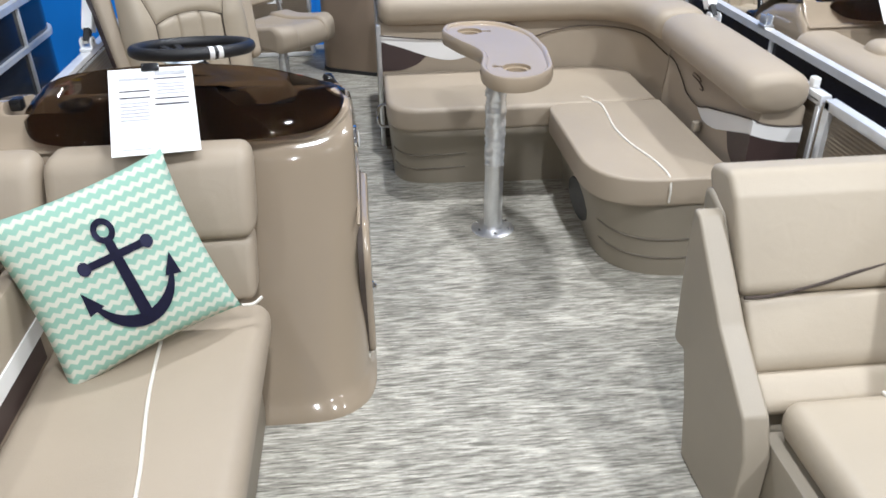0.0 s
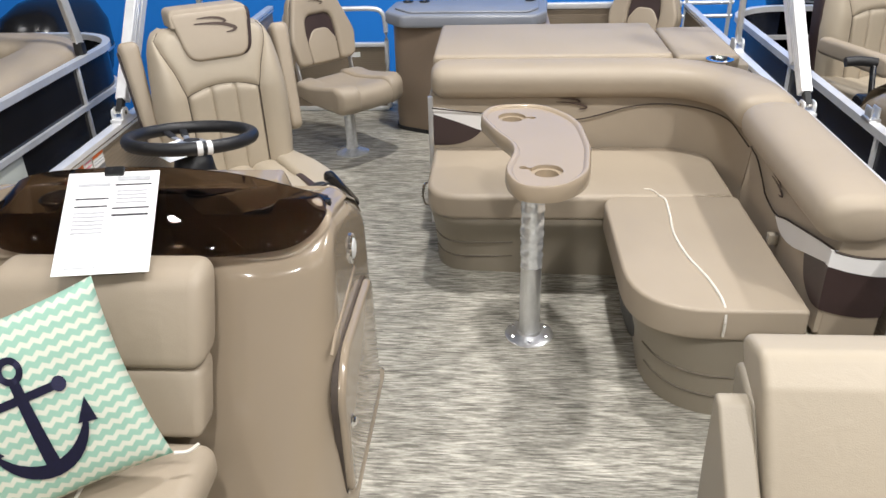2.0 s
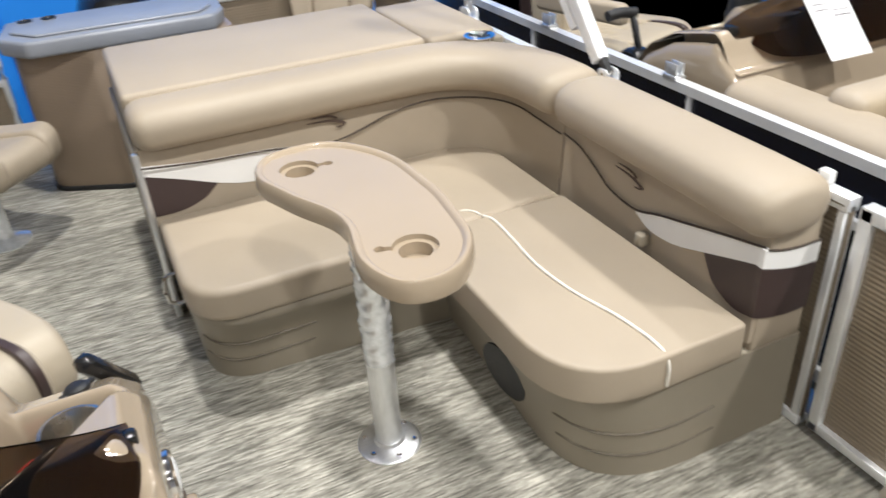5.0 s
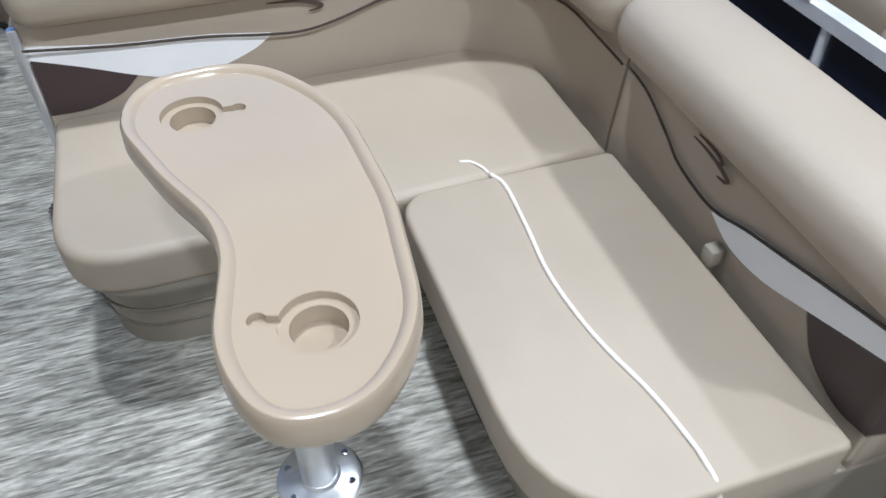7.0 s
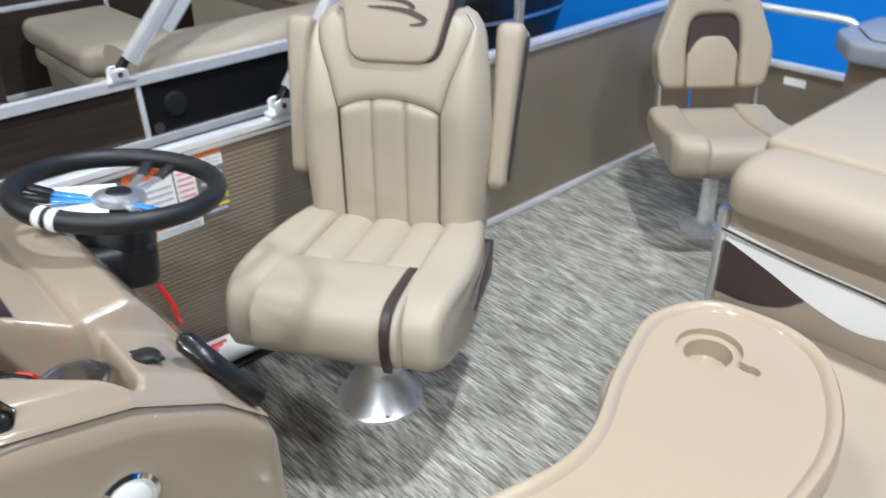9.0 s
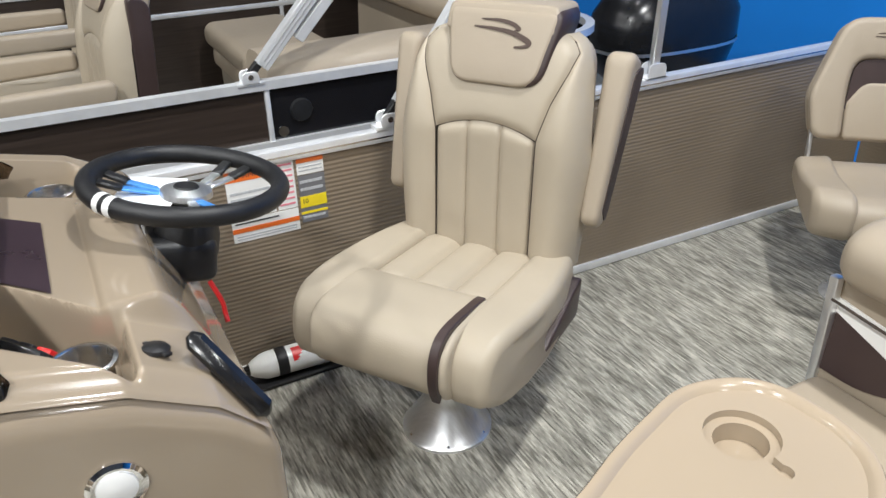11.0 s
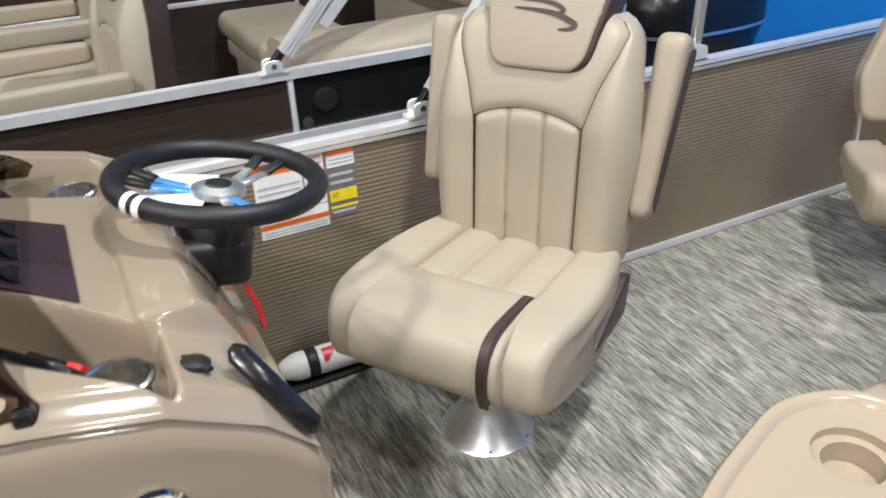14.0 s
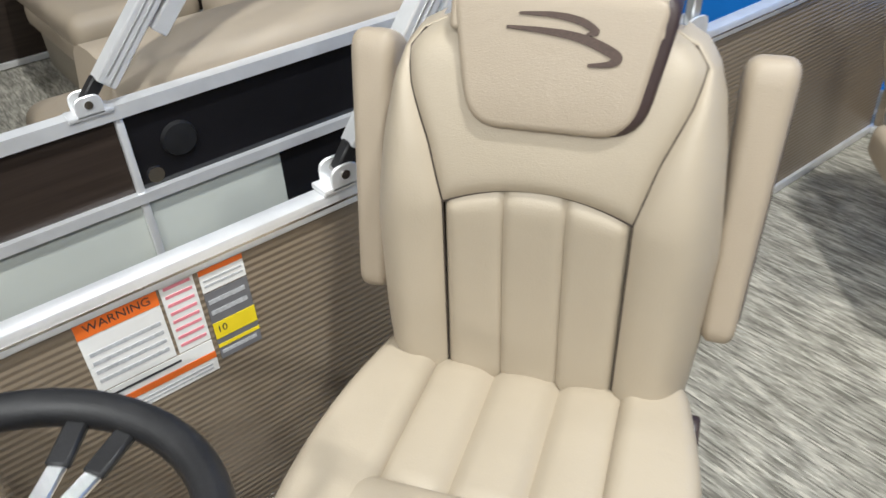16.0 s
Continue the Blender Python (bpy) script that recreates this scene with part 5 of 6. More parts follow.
def zigzag():
    m = bpy.data.materials.new("mint_zigzag_cotton")
    m.use_nodes = True
    nt = m.node_tree
    b = nt.nodes["Principled BSDF"]
    b.inputs["Roughness"].default_value = 0.85
    tc = nt.nodes.new("ShaderNodeTexCoord")
    sep = nt.nodes.new("ShaderNodeSeparateXYZ")
    rot = nt.nodes.new("ShaderNodeMapping")
    rot.vector_type = "TEXTURE"
    rot.inputs["Rotation"].default_value = PILLOW_TURN
    nt.links.new(tc.outputs["Object"], rot.inputs["Vector"])
    nt.links.new(rot.outputs[0], sep.inputs[0])

    def m2(op, a, c):
        n = nt.nodes.new("ShaderNodeMath")
        n.operation = op
        for k, v in ((0, a), (1, c)):
            if v is None:
                continue
            if isinstance(v, (int, float)):
                n.inputs[k].default_value = v
            else:
                nt.links.new(v, n.inputs[k])
        return n.outputs[0]
    zig = m2("PINGPONG", sep.outputs["X"], 0.0105)
    w = m2("ADD", sep.outputs["Z"], m2("MULTIPLY", zig, 0.75))
    st = m2("PINGPONG", w, 0.0125)
    fac = nt.nodes.new("ShaderNodeMapRange")
    fac.inputs[1].default_value, fac.inputs[2].default_value = 0.0045, 0.0065
    nt.links.new(st, fac.inputs[0])
    nz = nt.nodes.new("ShaderNodeTexNoise")
    nz.inputs["Scale"].default_value = 350
    mix = nt.nodes.new("ShaderNodeMix")
    mix.data_type = "RGBA"
    mix.inputs[6].default_value = (0.62, 0.64, 0.54, 1)
    mix.inputs[7].default_value = (0.29, 0.49, 0.39, 1)
    nt.links.new(fac.outputs[0], mix.inputs[0])
    nt.links.new(mix.outputs[2], b.inputs["Base Color"])
    bp = nt.nodes.new("ShaderNodeBump")
    bp.inputs["Strength"].default_value = 0.3
    bp.inputs["Distance"].default_value = 0.002
    nt.links.new(nz.outputs[0], bp.inputs["Height"])
    nt.links.new(bp.outputs[0], b.inputs["Normal"])
    return m


NAVY_PRINT = mat("navy_print", (0.018, 0.018, 0.055), 0.85, vary=0.15, scale=200)
PILLOW = pose(0, 0, 0, 0, 0, 24) @ pose(0, 0, 0, -24, 0, 0) @ pose(0, 0, 0, 0, -12, 0)
PILLOW_TURN = tuple(PILLOW.to_euler())
ZIGZAG = zigzag()
throw_pillow()

# ---- gate to starboard, stern fence, livewell ----
g = thing("side_gate", (STBD, 2.3, 0), label="tan ribbed side gate in an aluminium frame", category="gate")
part("panel", box(STBD, STBD + 0.012, 1.93, 2.67, 0.05, 0.61), FENCE, g, smooth=0)
for y in (1.92, 2.675):
    part("frame_upright", box(STBD - 0.016, STBD + 0.02, y - 0.016, y + 0.016, 0.03, 0.635, 0.004), ALU_LIGHT, g)
part("frame_rail", box(STBD - 0.016, STBD + 0.02, 1.90, 2.69, 0.605, 0.637, 0.004), ALU_LIGHT, g)
part("frame_rail", box(STBD - 0.016, STBD + 0.02, 1.90, 2.69, 0.03, 0.056, 0.004), ALU_LIGHT, g)
fence("bow_fence", STBD, BOW, 1.89, -1, FENCE, "tan ribbed panel", label="tan ribbed boat fence beside the bow lounger")

st = thing("stern_fence", (-0.3, STERN, 0), label="low tan stern panel with a bent aluminium gate hoop", category="fence")
part("skin", box(-0.60, 0.04, STERN, STERN + 0.012, 0.02, 0.395), FENCE, st, "tan ribbed panel", smooth=0)
part("top_rail", box(-0.61, 0.045, STERN - 0.012, STERN + 0.02, 0.39, 0.415, 0.004), ALU_LIGHT, st)
part("bottom_rail", box(-0.61, 0.045, STERN - 0.012, STERN + 0.02, 0.004, 0.03, 0.004), ALU_LIGHT, st)
part("gate_hoop", tube([(-0.55, STERN, 0.40), (-0.55, STERN, 0.52), (-0.53, STERN, 0.585), (-0.47, STERN, 0.61), (-0.2, STERN, 0.61), (-0.03, STERN, 0.61), (0.03, STERN, 0.59), (0.05, STERN, 0.52), (0.05, STERN, 0.3), (0.05, STERN, 0.02)], 0.014, 10, 4), ALU_LIGHT, st, "bent white aluminium tube")
part("sticker", box(-0.20, -0.11, STERN - 0.002, STERN - 0.0005, 0.33, 0.36), WHITE_PLASTIC, st, "small white safety sticker", smooth=0)
sr = thing("stern_fence", (1.3, STERN, 0), label="tan ribbed stern fence with white top rail", category="fence")
part("skin", box(0.70, STBD, STERN, STERN + 0.012, 0.02, 0.60), FENCE, sr, "tan ribbed panel", smooth=0)
part("top_rail", box(0.69, STBD, STERN - 0.012, STERN + 0.022, 0.595, 0.628, 0.004), ALU_LIGHT, sr)

lw = thing("livewell", (0.55, 5.3, 0), label="tan livewell stand with a grey tray lid", category="cabinet")
part("body", prism(fillet([(0.135, 5.22, 0.10), (0.42, 5.08, 0.12), (0.98, 5.08, 0.05), (0.98, 5.45), (0.135, 5.45, 0.05)]), 0.0, 0.60, r=0.008), LIVEWELL, lw)
part("foot_trim", prism(fillet([(0.128, 5.215, 0.10), (0.42, 5.073, 0.12), (0.99, 5.073, 0.05), (0.99, 5.457), (0.128, 5.457, 0.05)]), 0.0, 0.022, r=0.005), BLACK, lw)
lid = part("lid", prism(fillet([(0.10, 5.20, 0.05), (0.20, 5.07, 0.05), (0.90, 5.05, 0.06), (0.96, 5.16, 0.05), (0.98, 5.47, 0.03), (0.13, 5.47, 0.03)]), 0.600, 0.665, r=0.014), LAVENDER, lw, "grey moulded tray lid")
part("tray_rim", prism(fillet([(0.15, 5.24, 0.04), (0.24, 5.12, 0.04), (0.86, 5.10, 0.05), (0.92, 5.2, 0.04), (0.93, 5.43, 0.03), (0.17, 5.43, 0.03)]), 0.665, 0.676, r=0.006), LAVENDER, lid)
for x in (0.21, 0.30, 0.88):
    part("rod_holder", turned([(0.028, 0.0), (0.030, 0.004), (0.022, 0.006), (0.018, 0.0)], x, 5.38, 0.676, 16), BLACK, lid, "small black rod holder")


def outboard(at, label, scale=1.0, rz=0):
    o = thing("outboard_motor", at, rz, label=label, category="motor")
    lo = []
    for h, w, d, sh in ((0.0, 0.13, 0.20, 0.0), (0.06, 0.17, 0.27, 0.0), (0.16, 0.185, 0.31, 0.0), (0.27, 0.18, 0.30, 0.01), (0.35, 0.15, 0.25, 0.02), (0.395, 0.09, 0.16, 0.02), (0.41, 0.02, 0.04, 0.02)):
        lo.append([(scale * w * math.copysign(abs(math.cos(t)) ** 0.75, math.cos(t)), scale * (sh + d * math.copysign(abs(math.sin(t)) ** 0.75, math.sin(t))), scale * h) for t in (2 * math.pi * k / 28 for k in range(28))])
    cow = part("cowl", rings(lo), BLACK_GLOSS, o, "glossy black cowl", local=True, smooth=60)
    part("trim_line", rings([[(x * 1.012, y * 1.012, scale * (0.15 + q)) for x, y, z in lo[2]] for q in (0, 0.012)], caps=False), ALU, cow, local=True)
    part("leg", box(-0.07 * scale, 0.07 * scale, -0.12 * scale, 0.12 * scale, -1.0 * scale, 0.02, 0.02), BLACK_GLOSS, o, local=True)
    return o


outboard((0.59, 6.0, 0.27), "black outboard motor behind the livewell")
outboard((-2.2, 5.95, 0.02), "large black outboard motor on the neighbouring boat", 1.5)
outboard((2.6, 6.1, 0.40), "black outboard motor on the neighbouring boat", 1.1)


# ---- things on deck and fence ----
def extinguisher():
    e = thing("fire_extinguisher", (-0.535, 3.17, 0), label="white fire extinguisher with red label lying by the fence", category="extinguisher")
    a, b = Vector((-0.552, 3.055, 0.052)), Vector((-0.542, 3.34, 0.052))
    m = Matrix.Translation(a) @ (b - a).to_track_quat("Z", "Y").to_matrix().to_4x4()
    L = (b - a).length
    cyl = part("cylinder", moved(turned([(0.0, 0.0), (0.016, 0.002), (0.024, 0.012), (0.036, 0.04), (0.038, 0.055), (0.038, L - 0.02), (0.03, L), (0.0, L)], 0, 0, n=28, caps=False), m), WHITE_PLASTIC, e)
    part("label", rings([[(-0.5485 + 0.0389 * math.cos(radians(q)), y, 0.052 + 0.0389 * math.sin(radians(q))) for q in range(20, 86, 6)] for y in (3.172, 3.20, 3.228)], caps=False, close=False), RED, cyl, "red printed label")
    part("strap", moved(turned([(0.0385, 0.075), (0.040, 0.077), (0.040, 0.103), (0.0385, 0.105)], 0, 0, n=28, caps=False), m), BLACK, cyl, "black slotted strap")
    part("valve", moved(joined(turned([(0.0, -0.04), (0.011, -0.04), (0.012, -0.006), (0.016, 0.004)], 0, 0, n=14, caps=False), box(-0.012, 0.012, -0.035, 0.02, -0.055, -0.03, 0.004)), m), BLACK_GLOSS, cyl, "black valve")
    part("mount", box(-0.60, -0.505, 3.05, 3.36, 0.002, 0.012, 0.003), BLACK, e, "black floor bracket")
    return e


extinguisher()


def text_on(parent, words, m, size, material):
    cu = bpy.data.curves.new("words", "FONT")
    cu.body, cu.size, cu.align_x, cu.align_y, cu.extrude = words, size, "LEFT", "CENTER", 0.0002
    ob = bpy.data.objects.new("printed_words", cu)
    me = bpy.data.meshes.new_from_object(ob)
    bpy.data.objects.remove(ob)
    me.transform(m)
    me.materials.append(material)
    o = new("printed_words", me)
    o.parent = parent
    return o


def warning_label(y0, y1, z0, z1, ground, bands, words=()):
    """A sticker on the port fence; bands: (z0, z1, material) from bottom to top as fractions, y fractions too."""
    xs = PORT + 0.0016
    w = thing("warning_label", (PORT, (y0 + y1) / 2, z0), label="printed safety warning sticker on the tan fence", category="sticker", group="fence warning stickers")
    part("backing", box(PORT - 0.001, xs, y0, y1, z0, z1), ground, w, smooth=0)
    for u0, u1, v0, v1, material in bands:
        part("printed_band", box(xs - 0.0004, xs + 0.0008, y0 + (y1 - y0) * u0, y0 + (y1 - y0) * u1, z0 + (z1 - z0) * v0, z0 + (z1 - z0) * v1), material, w, smooth=0)
    base = Vector((PORT, (y0 + y1) / 2, z0))
    for txt, u, v, size, material in words:
        p = Vector((xs + 0.001, y0 + (y1 - y0) * u, z0 + (z1 - z0) * v)) - base
        text_on(w, txt, Matrix.Translation(p) @ pose(0, 0, 0, 90, 0, 90), size, material)
    return w


bars = [(0.06, 0.94, 0.12 + 0.13 * k, 0.17 + 0.13 * k, PRINT) for k in range(4)]
warning_label(3.085, 3.205, 0.47, 0.600, WHITE_PLASTIC, [(0, 1, 0.78, 1, ORANGE)] + bars, [("WARNING", 0.10, 0.89, 0.020, INK)])
warning_label(3.210, 3.262, 0.47, 0.600, WHITE_PLASTIC, [(0.1, 0.9, 0.08 + 0.12 * k, 0.12 + 0.12 * k, mat("pink_print", (0.75, 0.25, 0.3), 0.6)) for k in range(8)])
warning_label(3.085, 3.262, 0.405, 0.467, WHITE_PLASTIC, [(0, 1, 0.42, 0.62, ORANGE)] + [(0.05, 0.95, 0.10 + 0.12 * k, 0.15 + 0.12 * k, PRINT) for k in range(2)] + [(0.05, 0.7, 0.80, 0.86, INK)])
warning_label(3.270, 3.342, 0.555, 0.600, WHITE_PLASTIC, [(0, 1, 0.72, 1, ORANGE), (0.06, 0.94, 0.42, 0.5, PRINT), (0.06, 0.94, 0.2, 0.28, PRINT)])
warning_label(3.270, 3.342, 0.420, 0.552, GREY_LABEL, [(0, 1, 0.32, 0.56, YELLOW), (0, 1, 0.18, 0.23, YELLOW), (0.05, 0.9, 0.08, 0.13, PRINT), (0.05, 0.9, 0.68, 0.74, PRINT), (0.05, 0.9, 0.84, 0.9, PRINT)], [("10", 0.06, 0.45, 0.018, INK)])


# ---- sun-top frames ----
def bimini_leg(foot, top, aft, label, w=0.040):
    """A folded sun-top frame: two square bars, clamps and a foot bracket on the rail."""
    b = thing("folded_bimini", foot, label=label, category="frame", group="folded sun-top frames")
    f, t = Vector(foot), Vector(top)
    d = (t - f).normalized()
    cheek = fillet([(f.y - 0.026, f.z - 0.004), (f.y + 0.026, f.z - 0.004), (f.y + 0.026, f.z + 0.036, 0.03), (f.y - 0.026, f.z + 0.036, 0.03)])
    br = part("bracket", joined(box(f.x - 0.021, f.x + 0.021, f.y - 0.042, f.y + 0.042, f.z - 0.008, f.z + 0.003, 0.003), prism(cheek, f.x - 0.021, f.x - 0.015, "x", r=0.0015, seg=1), prism(cheek, f.x + 0.015, f.x + 0.021, "x", r=0.0015, seg=1)), ALU_LIGHT, b, "aluminium rail bracket")
    part("pin", moved(turned([(0.0, 0.0), (0.008, 0.0), (0.008, 0.046), (0.0, 0.046)], 0, 0, n=12, caps=False), pose(f.x - 0.023, f.y, f.z + 0.019, 0, 90, 0)), STEEL, br)
    part("end_cap", bar(f + Vector((0, 0, 0.018)), f + Vector((0, 0, 0.018)) + d * 0.05, 0.024, 0.024), BLACK, b, "black nylon end fitting")
    main = part("bar", bar(f + d * 0.06, t, w, w), ALU_LIGHT, b, "square aluminium bar")
    for q in (-0.009, 0.009):
        part("rib", bar(f + d * 0.07 + Vector((0, 0, q)), t + Vector((0, 0, q)), w + 0.003, 0.004, 0.001), ALU, main)
    off = Vector((0.0, 0.046 * aft, -0.014))
    part("bar", bar(f + d * 0.17 + off, t + off * 1.3, w, w * 0.8), ALU_LIGHT, b, "square aluminium bar")
    m = f.lerp(t, 0.42)
    part("clamp", bar(m - d * 0.025, m + d * 0.025, w + 0.014, w + 0.014), BLACK, b, "black nylon clamp")
    return b


bimini_leg((PORT - 0.008, 3.535, 0.643), (PORT + 0.03, 4.25, 1.62), 1, "folded square aluminium sun-top frame on the fence rail")
bimini_leg((STBD + 0.008, 3.575, 0.643), (STBD - 0.02, 4.30, 1.55), 1, "folded square aluminium sun-top frame on the fence rail")
for x in (PORT - 0.008, STBD + 0.008):
    b = thing("bimini_pole", (x, 4.45, 0.635), label="upright aluminium strut on the fence rail", category="strut", group="sun-top struts")
    ck = fillet([(4.415, 0.632), (4.485, 0.632), (4.485, 0.680, 0.03), (4.415, 0.680, 0.03)])
    part("bracket", joined(box(x - 0.02, x + 0.02, 4.405, 4.495, 0.630, 0.640, 0.003), prism(ck, x - 0.020, x - 0.014, "x"), prism(ck, x + 0.014, x + 0.020, "x")), ALU_LIGHT, b)
    part("bar", bar((x, 4.45, 0.66), (x + (0.0 if x < 0 else 0.0), 4.50, 1.6), 0.022, 0.03), ALU, b, "flat aluminium bar")


# ---- neighbouring boats ----
def side_boat(x, y0, y1, face, name_label, skins, rail_z=0.655, deck_side=1):
    """The near fence and deck of a boat moored beside ours; face: the way that its fence looks."""
    b = thing("pontoon_boat", (x, (y0 + y1) / 2, 0), label=name_label, category="boat", group="boats beside ours")
    R = 0.28
    inw = -face

    def line(z, off=0.0):
        pts = [(x + face * off, y0, z), (x + face * off, y1 - R, z)]
        for k in range(1, 9):
            a = radians(90 * k / 8)
            pts.append((x + face * off + inw * R * (1 - math.cos(a)), y1 - R + R * math.sin(a), z))
        pts.append((x + inw * 2.3, y1, z))
        return pts

    def wall(z0, z1, material, name, off, ya, yb):
        pts = line(0, off)
        pts = [(px, max(py, ya), q) if k < 2 else (px, py, q) for k, (px, py, q) in enumerate(pts)]
        pts = pts if yb > 50 else [(pts[0][0], y0, 0), (pts[0][0], yb, 0)]
        return part(name, rings([[(px, py, z0), (px, py, z1), (px + inw * 0.012, py - 0.0, z1), (px + inw * 0.012, py, z0)] for px, py, _ in pts]), material, b, smooth=50)

    def rail(z, h, w=0.034):
        lo = []
        pts = [Vector(p) for p in line(z)]
        for i, p in enumerate(pts):
            d = (pts[min(i + 1, len(pts) - 1)] - pts[max(i - 1, 0)]).normalized()
            sd = d.cross(Vector((0, 0, 1))) * w / 2
            lo.append([p + sd + Vector((0, 0, h / 2)), p - sd + Vector((0, 0, h / 2)), p - sd - Vector((0, 0, h / 2)), p + sd - Vector((0, 0, h / 2))])
        return part("rail", rings(lo), ALU_LIGHT, b, "brushed aluminium rail", smooth=30)
    cuts = skins[3]
    wall(0.47, rail_z, skins[0], "upper_panel", 0.0, -99, cuts[0])
    wall(0.02, 0.47, skins[1], "lower_panel", 0.0, -99, cuts[1])
    wall(0.47, rail_z, skins[4], "upper_panel", 0.0, cuts[0], 99)
    wall(0.02, 0.47, skins[4], "lower_panel", 0.0, cuts[1], 99)
    rail(rail_z, 0.028)
    rail(0.47, 0.022)
    rail(0.01, 0.04)
    for k in range(int((y1 - y0) / 0.85)):
        yy = skins[2] + 0.85 * (k - 2)
        if y0 < yy < y1 - R:
            part("post", box(x - 0.012, x + 0.012, yy - 0.008, yy + 0.008, 0.02, rail_z, 0.003), ALU_LIGHT, b)
    a, c = sorted((x, x + inw * 2.4))
    part("deck", box(a, c, y0, y1 - 0.02, -0.05, -0.005), FLOOR, b, "woven vinyl deck", smooth=0)
    part("pontoon", moved(turned([(0.30, 0), (0.30, y1 - y0 - 0.3), (0.05, y1 - y0)], 0, 0, n=24), pose(x + inw * 0.45, y0, -0.38, -90, 0, 0)), ALU, b, "aluminium pontoon tube")
    return b


side_boat(-1.11, -2.5, 4.72, 1, "neighbouring pontoon boat with dark brown fence panels", (BROWN_PANEL, GREY_SKIN, 3.345, (3.345, 3.66), BLACK_PANEL), 0.662)
side_boat(1.925, -2.5, 5.35, -1, "neighbouring pontoon boat with navy fence panels", (NAVY, NAVY, 3.42, (3.25, 3.25), NAVY), 0.622)
bimini_leg((-1.11, 3.30, 0.675), (-1.10, 4.02, 1.45), 1, "folded square aluminium sun-top frame on the neighbouring rail")
for x, y, z in ((-1.11, 2.32, 0.674), (1.925, 3.50, 0.634), (1.925, 4.17, 0.634)):
    cl = thing("rail_clamp", (x, y, z), label="small aluminium clamp on the neighbouring rail", category="clamp", group="rail clamps")
    part("body", joined(box(x - 0.02, x + 0.02, y - 0.03, y + 0.03, z, z + 0.013, 0.003), box(x - 0.015, x - 0.008, y - 0.025, y + 0.025, z + 0.008, z + 0.048, 0.003), box(x + 0.008, x + 0.015, y - 0.025, y + 0.025, z + 0.008, z + 0.048, 0.003)), ALU, cl)
fence("far_fence", -3.45, -2.4, 4.7, 1, BROWN_PANEL, "dark brown panel", top=0.66, rails=(0.47,), label="dark brown far fence of the neighbouring boat", posts=(0.5, 1.4, 2.3, 3.2, 4.1))
sp = thing("hull_fittings", (-1.09, 3.40, 0.5), label="black round speaker and small badge on the dark fence", category="fitting")
part("round_cover", moved(turned([(0.0, 0.012), (0.034, 0.010), (0.038, 0.0), (0.0, 0.0)], 0, 0, n=26, caps=False), pose(-1.109, 3.45, 0.565, 0, 90, 0)), BLACK, sp)
part("badge", moved(turned([(0.0, 0.004), (0.017, 0.004), (0.018, 0.0), (0.0, 0.0)], 0, 0, n=20, caps=False), pose(-1.109, 3.385, 0.505, 0, 90, 0)), CHROME, sp, "small round badge")


def beside(ob, dx, dy, label, rz=None, at=None):
    k = copy_thing(ob, pose(ob.location.x + dx, ob.location.y + dy, 0) if rz is None else pose(*at, 0, 0, rz))
    k["label"] = label
    return k




def settee():
    """The rolled corner settee along the near fence of the neighbouring boat."""
    c = thing("corner_settee", (-1.6, 4.0, 0), label="tan vinyl corner settee on the neighbouring boat", category="bench")
    line = [(-1.235, 3.37), (-1.235, 3.8), (-1.235, 4.24)]
    for k in range(1, 8):
        a = radians(90 * k / 8)
        line.append((-1.515 + 0.28 * math.cos(a), 4.24 + 0.28 * math.sin(a)))
    line += [(-1.515, 4.52), (-2.2, 4.52), (-3.2, 4.52)]
    pts = [Vector((x, y, 0)) for x, y in line]

    def skin(prof, ends=True):
        lo = []
        n = len(pts)
        for i, p in enumerate(pts):
            d = (pts[min(i + 1, n - 1)] - pts[max(i - 1, 0)]).normalized()
            out = Vector((d.y, -d.x, 0))
            lo.append([p + out * u + Vector((0, 0, z)) for u, z in prof])
        if ends:
            first = [pts[0] + (q - pts[0]) * 0.8 + Vector((0, -0.03, 0)) for q in lo[0]]
            cz = sum(q.z for q in first) / len(first)
            first = [Vector((q.x, q.y, cz + (q.z - cz) * 0.8)) for q in first]
            lo.insert(0, first)
        return rings(lo)
    roll = [(-0.045 + 0.135 * math.copysign(abs(math.cos(t)) ** 0.8, math.cos(t)), 0.650 + 0.075 * math.copysign(abs(math.sin(t)) ** 0.8, math.sin(t))) for t in (2 * math.pi * k / 16 for k in range(16))]
    part("rolled_bolster", skin(roll), VINYL, c, smooth=60)
    part("backrest", skin([(0.05, 0.05), (0.05, 0.62), (-0.02, 0.62), (-0.05, 0.05)], False), VINYL, c)
    part("white_stripe", box(-1.36, -1.325, 3.7, 4.05, 0.655, 0.66, 0.001), VINYL_WHITE, c, "white vinyl stripe")
    for x0, x1, y0, y1 in ((-1.86, -1.30, 3.28, 4.04), (-2.44, -1.30, 4.05, 4.46)):
        part("seat_cushion", box(x0, x1, y0, y1, 0.31, 0.45, 0.06, 5), VINYL, c, smooth=60)
        part("lower_cushion", box(x0 + 0.03, x1, y0 + 0.03, y1, 0.20, 0.315, 0.04, 4), VINYL, c, smooth=60)
        part("base", box(x0 + 0.06, x1, y0 + 0.06, y1, 0.0, 0.21, 0.03, 3), BASE_PLASTIC, c, smooth=60)
    return c


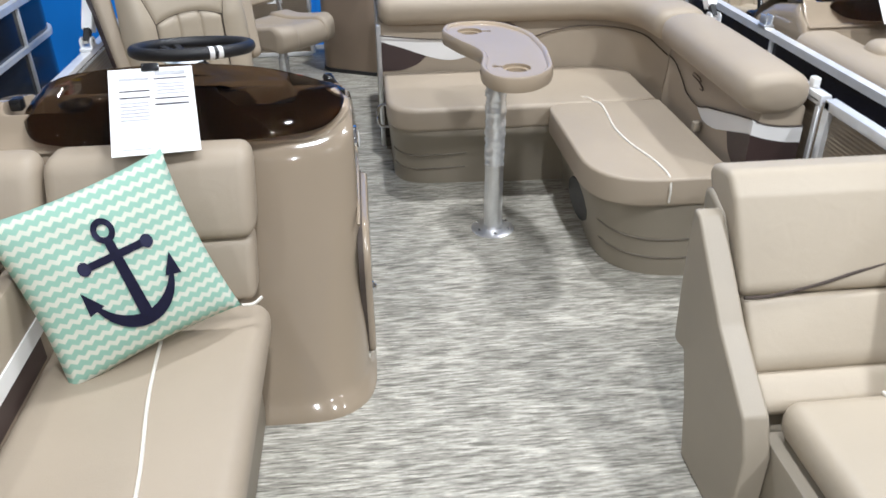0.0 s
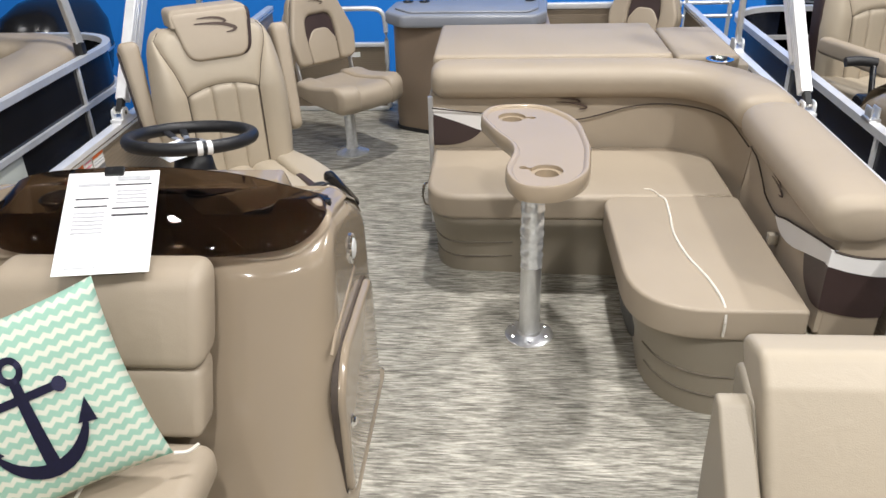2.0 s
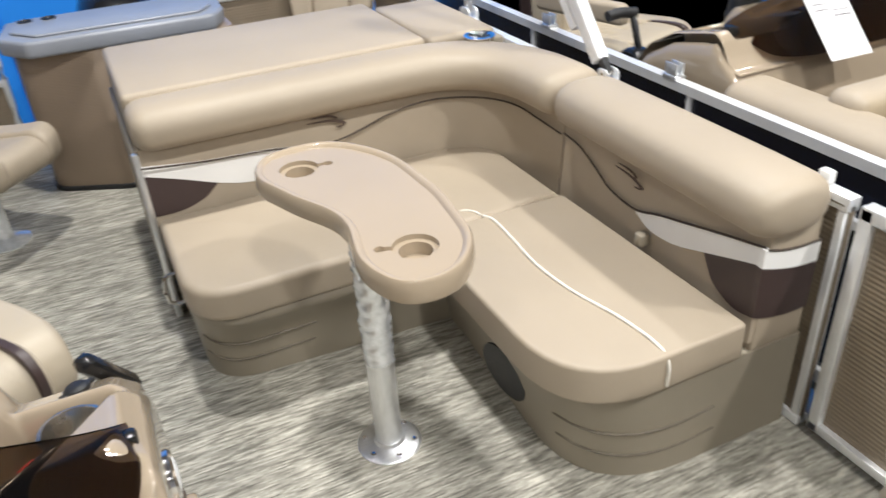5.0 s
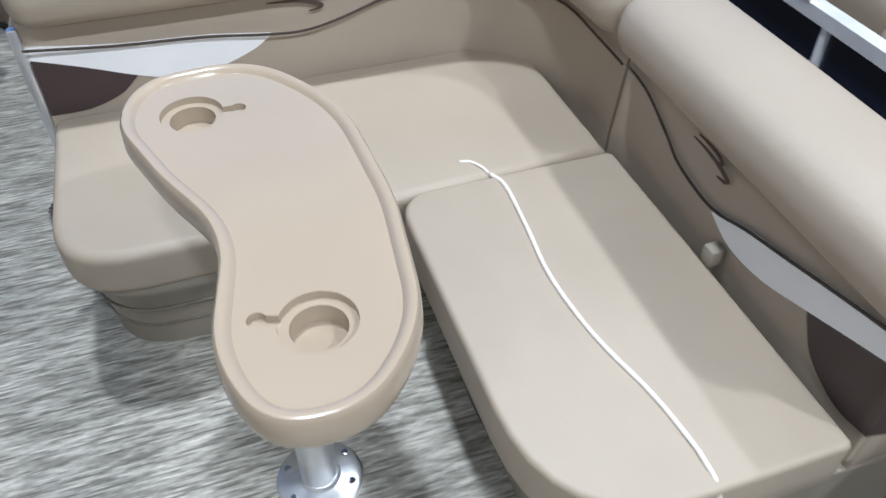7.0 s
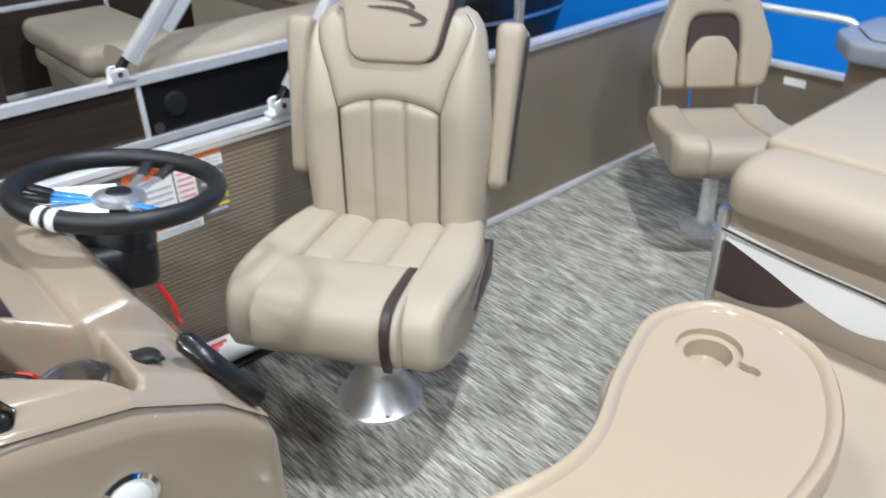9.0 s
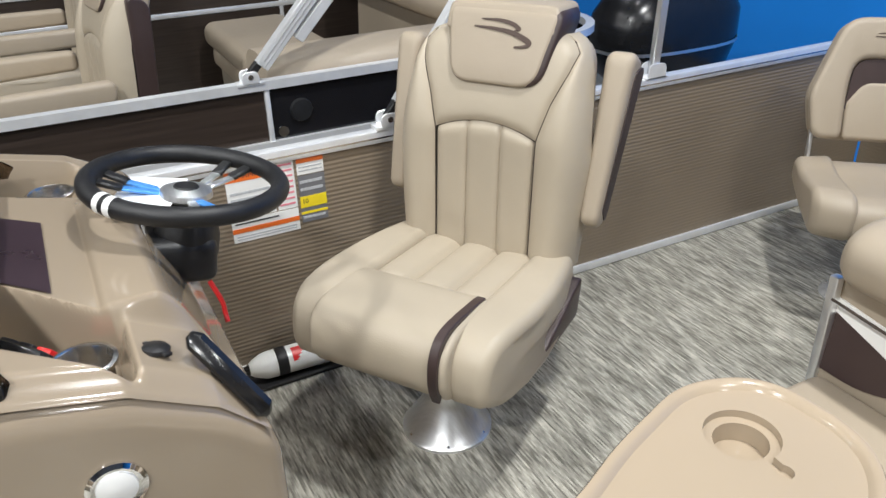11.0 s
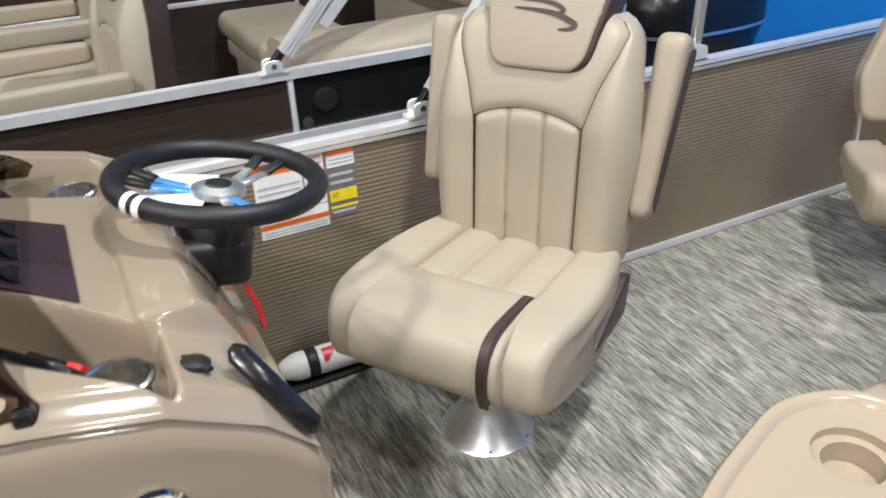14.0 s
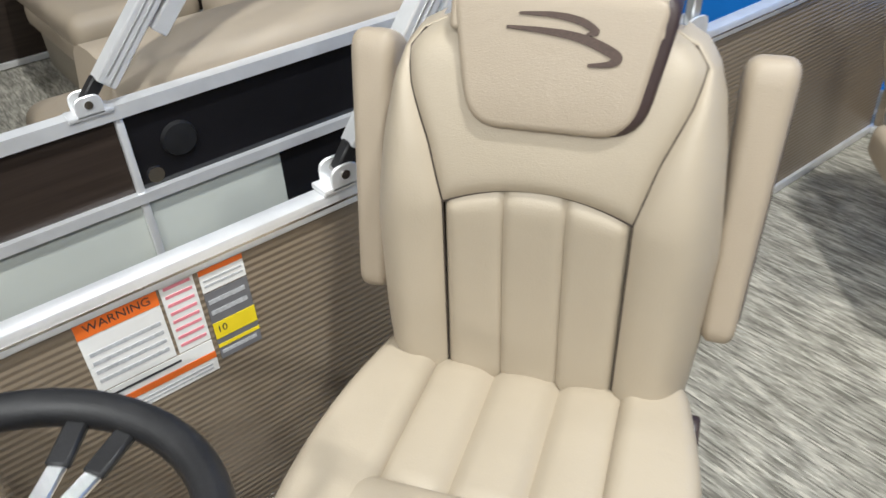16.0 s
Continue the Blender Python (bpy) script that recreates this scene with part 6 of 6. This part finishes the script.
settee()
beside(console, -2.83, -0.72, "tan fibreglass console on the neighbouring boat")
side_seat = helm_seat((-1.78, 2.73, 0), 8, "tan vinyl captain's chair with lowered armrests on the neighbouring boat", arms_up=False)
beside(side_seat, 0, 0, "tan vinyl captain's chair with lowered armrests on the neighbouring boat", 5, (-2.75, 2.75, 0))
beside(side_seat, 0, 0, "tan vinyl captain's chair with a black lever beside it", 15, (2.50, 4.55, 0))
beside(console, 2.575, 0.86, "tan fibreglass console with wheel on the neighbouring boat")
price_sheet(pose(2.29, 3.285, 0.790, -42, 4, 6), "white printed price sheet on the neighbouring windscreen")
nl = thing("bow_lounger", (2.3, 2.2, 0), label="tan vinyl lounger on the neighbouring boat", category="lounger")
part("side_bolster", box(1.955, 2.13, -0.6, 3.36, 0.52, 0.665, 0.055, 5), VINYL, nl, smooth=60)
part("side_back", box(1.965, 2.06, -0.6, 3.20, 0.0, 0.56, 0.01), VINYL, nl)
part("seat_cushion", box(2.06, 2.6, -0.6, 3.0, 0.27, 0.37, 0.04, 4), VINYL, nl, smooth=60)
part("base", box(2.06, 2.55, -0.6, 2.98, 0.0, 0.27, 0.01), BASE_PLASTIC, nl)
part("back_pad", box(2.06, 2.6, 2.98, 3.10, 0.36, 0.70, 0.04, 4), VINYL, nl, smooth=60)

pw = thing("throw_pillow", (2.26, 2.80, 0.62), label="pale yellow and white throw pillow on the neighbouring lounger", category="pillow")
loops = []
for k in range(13):
    u = -1 + k / 6
    row = []
    for q in range(24):
        a = 2 * math.pi * q / 24
        cx, cz = math.copysign(abs(math.cos(a)) ** 0.6, math.cos(a)), math.copysign(abs(math.sin(a)) ** 0.6, math.sin(a))
        w = max(0.02, 1 - abs(u) ** 4) ** 0.5
        row.append((0.17 * cx * (0.86 + 0.14 * w) * (1 - 0.3 * (abs(u) == 1)), 0.075 * u, 0.17 * cz * (0.86 + 0.14 * w) * (1 - 0.3 * (abs(u) == 1))))
    loops.append(row)
part("cover", moved(rings(loops), pose(2.30, 2.86, 0.56, -24, 0, 8)), PILLOW_YELLOW, pw, smooth=70)
for z in (-0.06, 0.02, 0.10):
    part("stripe", moved(box(-0.15, 0.15, -0.079, -0.07, z, z + 0.03, 0.003), pose(2.30, 2.86, 0.56, -24, 0, 8)), PAPER, pw, "white stripe")

TX, TY, TZ = 2.06, 3.84, 0.60
thr = thing("throttle_control", (TX, TY, TZ), label="black throttle lever with rubber grip beside the neighbouring console", category="lever")
part("housing", prism(fillet([(TY - 0.07, TZ - 0.09, 0.02), (TY + 0.07, TZ - 0.09, 0.03), (TY + 0.05, TZ + 0.015, 0.05), (TY - 0.05, TZ + 0.015, 0.05)]), TX - 0.035, TX + 0.035, "x", r=0.014), BLACK_GLOSS, thr)
part("lever", bar((TX + 0.01, TY, TZ), (TX + 0.02, TY + 0.06, TZ + 0.11), 0.018, 0.028, 0.006), BLACK_GLOSS, thr)
part("grip", tube([(TX + 0.03, TY + 0.06, TZ + 0.115), (TX - 0.03, TY + 0.064, TZ + 0.122), (TX - 0.08, TY + 0.064, TZ + 0.118)], 0.018, 12, 3), BLACK, thr, "black rubber grip")
clip = thing("rail_clip", (STBD + 0.008, 2.80, 0.64), label="small white clip on the starboard rail", category="clip")
part("body", box(STBD - 0.004, STBD + 0.020, 2.785, 2.815, 0.636, 0.668, 0.005), WHITE_PLASTIC, clip)
rl = thing("rear_lounge", (-2.9, 3.83, 0), label="tan vinyl lounge seat on the neighbouring boat", category="lounger")
part("seat_cushion", box(-3.35, -2.45, 3.60, 4.08, 0.30, 0.44, 0.06, 5), VINYL, rl, smooth=60)
part("lower_cushion", box(-3.33, -2.48, 3.63, 4.06, 0.19, 0.305, 0.04, 4), VINYL, rl, smooth=60)
part("base", box(-3.31, -2.51, 3.66, 4.04, 0.0, 0.20, 0.03, 3), BASE_PLASTIC, rl, smooth=60)
bp = thing("bimini_pole", (-1.13, 4.30, 0.67), label="grey aluminium bimini pole with a black foot", category="strut")
part("foot", box(-1.15, -1.11, 4.28, 4.32, 0.672, 0.73, 0.006), BLACK, bp, "black nylon foot")
part("bar", bar((-1.13, 4.30, 0.72), (-1.32, 4.42, 1.6), 0.035, 0.035), ALU, bp, "square aluminium bar")
ld = thing("boarding_ladder", (1.97, 5.9, 0.4), label="folded aluminium boarding ladder behind the stern", category="ladder")
for z in (0.47, 0.55):
    part("rung", tube([(1.82, 5.9, z), (2.12, 5.9, z)], 0.012, 10), ALU_LIGHT, ld)
for x in (1.84, 2.10):
    part("rail", tube([(x, 5.9, -0.3), (x, 5.9, 0.57)], 0.013, 10), ALU_LIGHT, ld)
hoop = thing("gate_hoop", (1.99, 5.35, 0.62), label="bent aluminium gate hoop on the neighbouring stern", category="rail")
part("tube", tube([(2.0, 5.33, 0.62), (2.02, 5.33, 0.74), (2.06, 5.33, 0.77), (2.5, 5.33, 0.80), (2.54, 5.33, 0.76), (2.55, 5.33, 0.5)], 0.014, 10, 4), ALU_LIGHT, hoop)
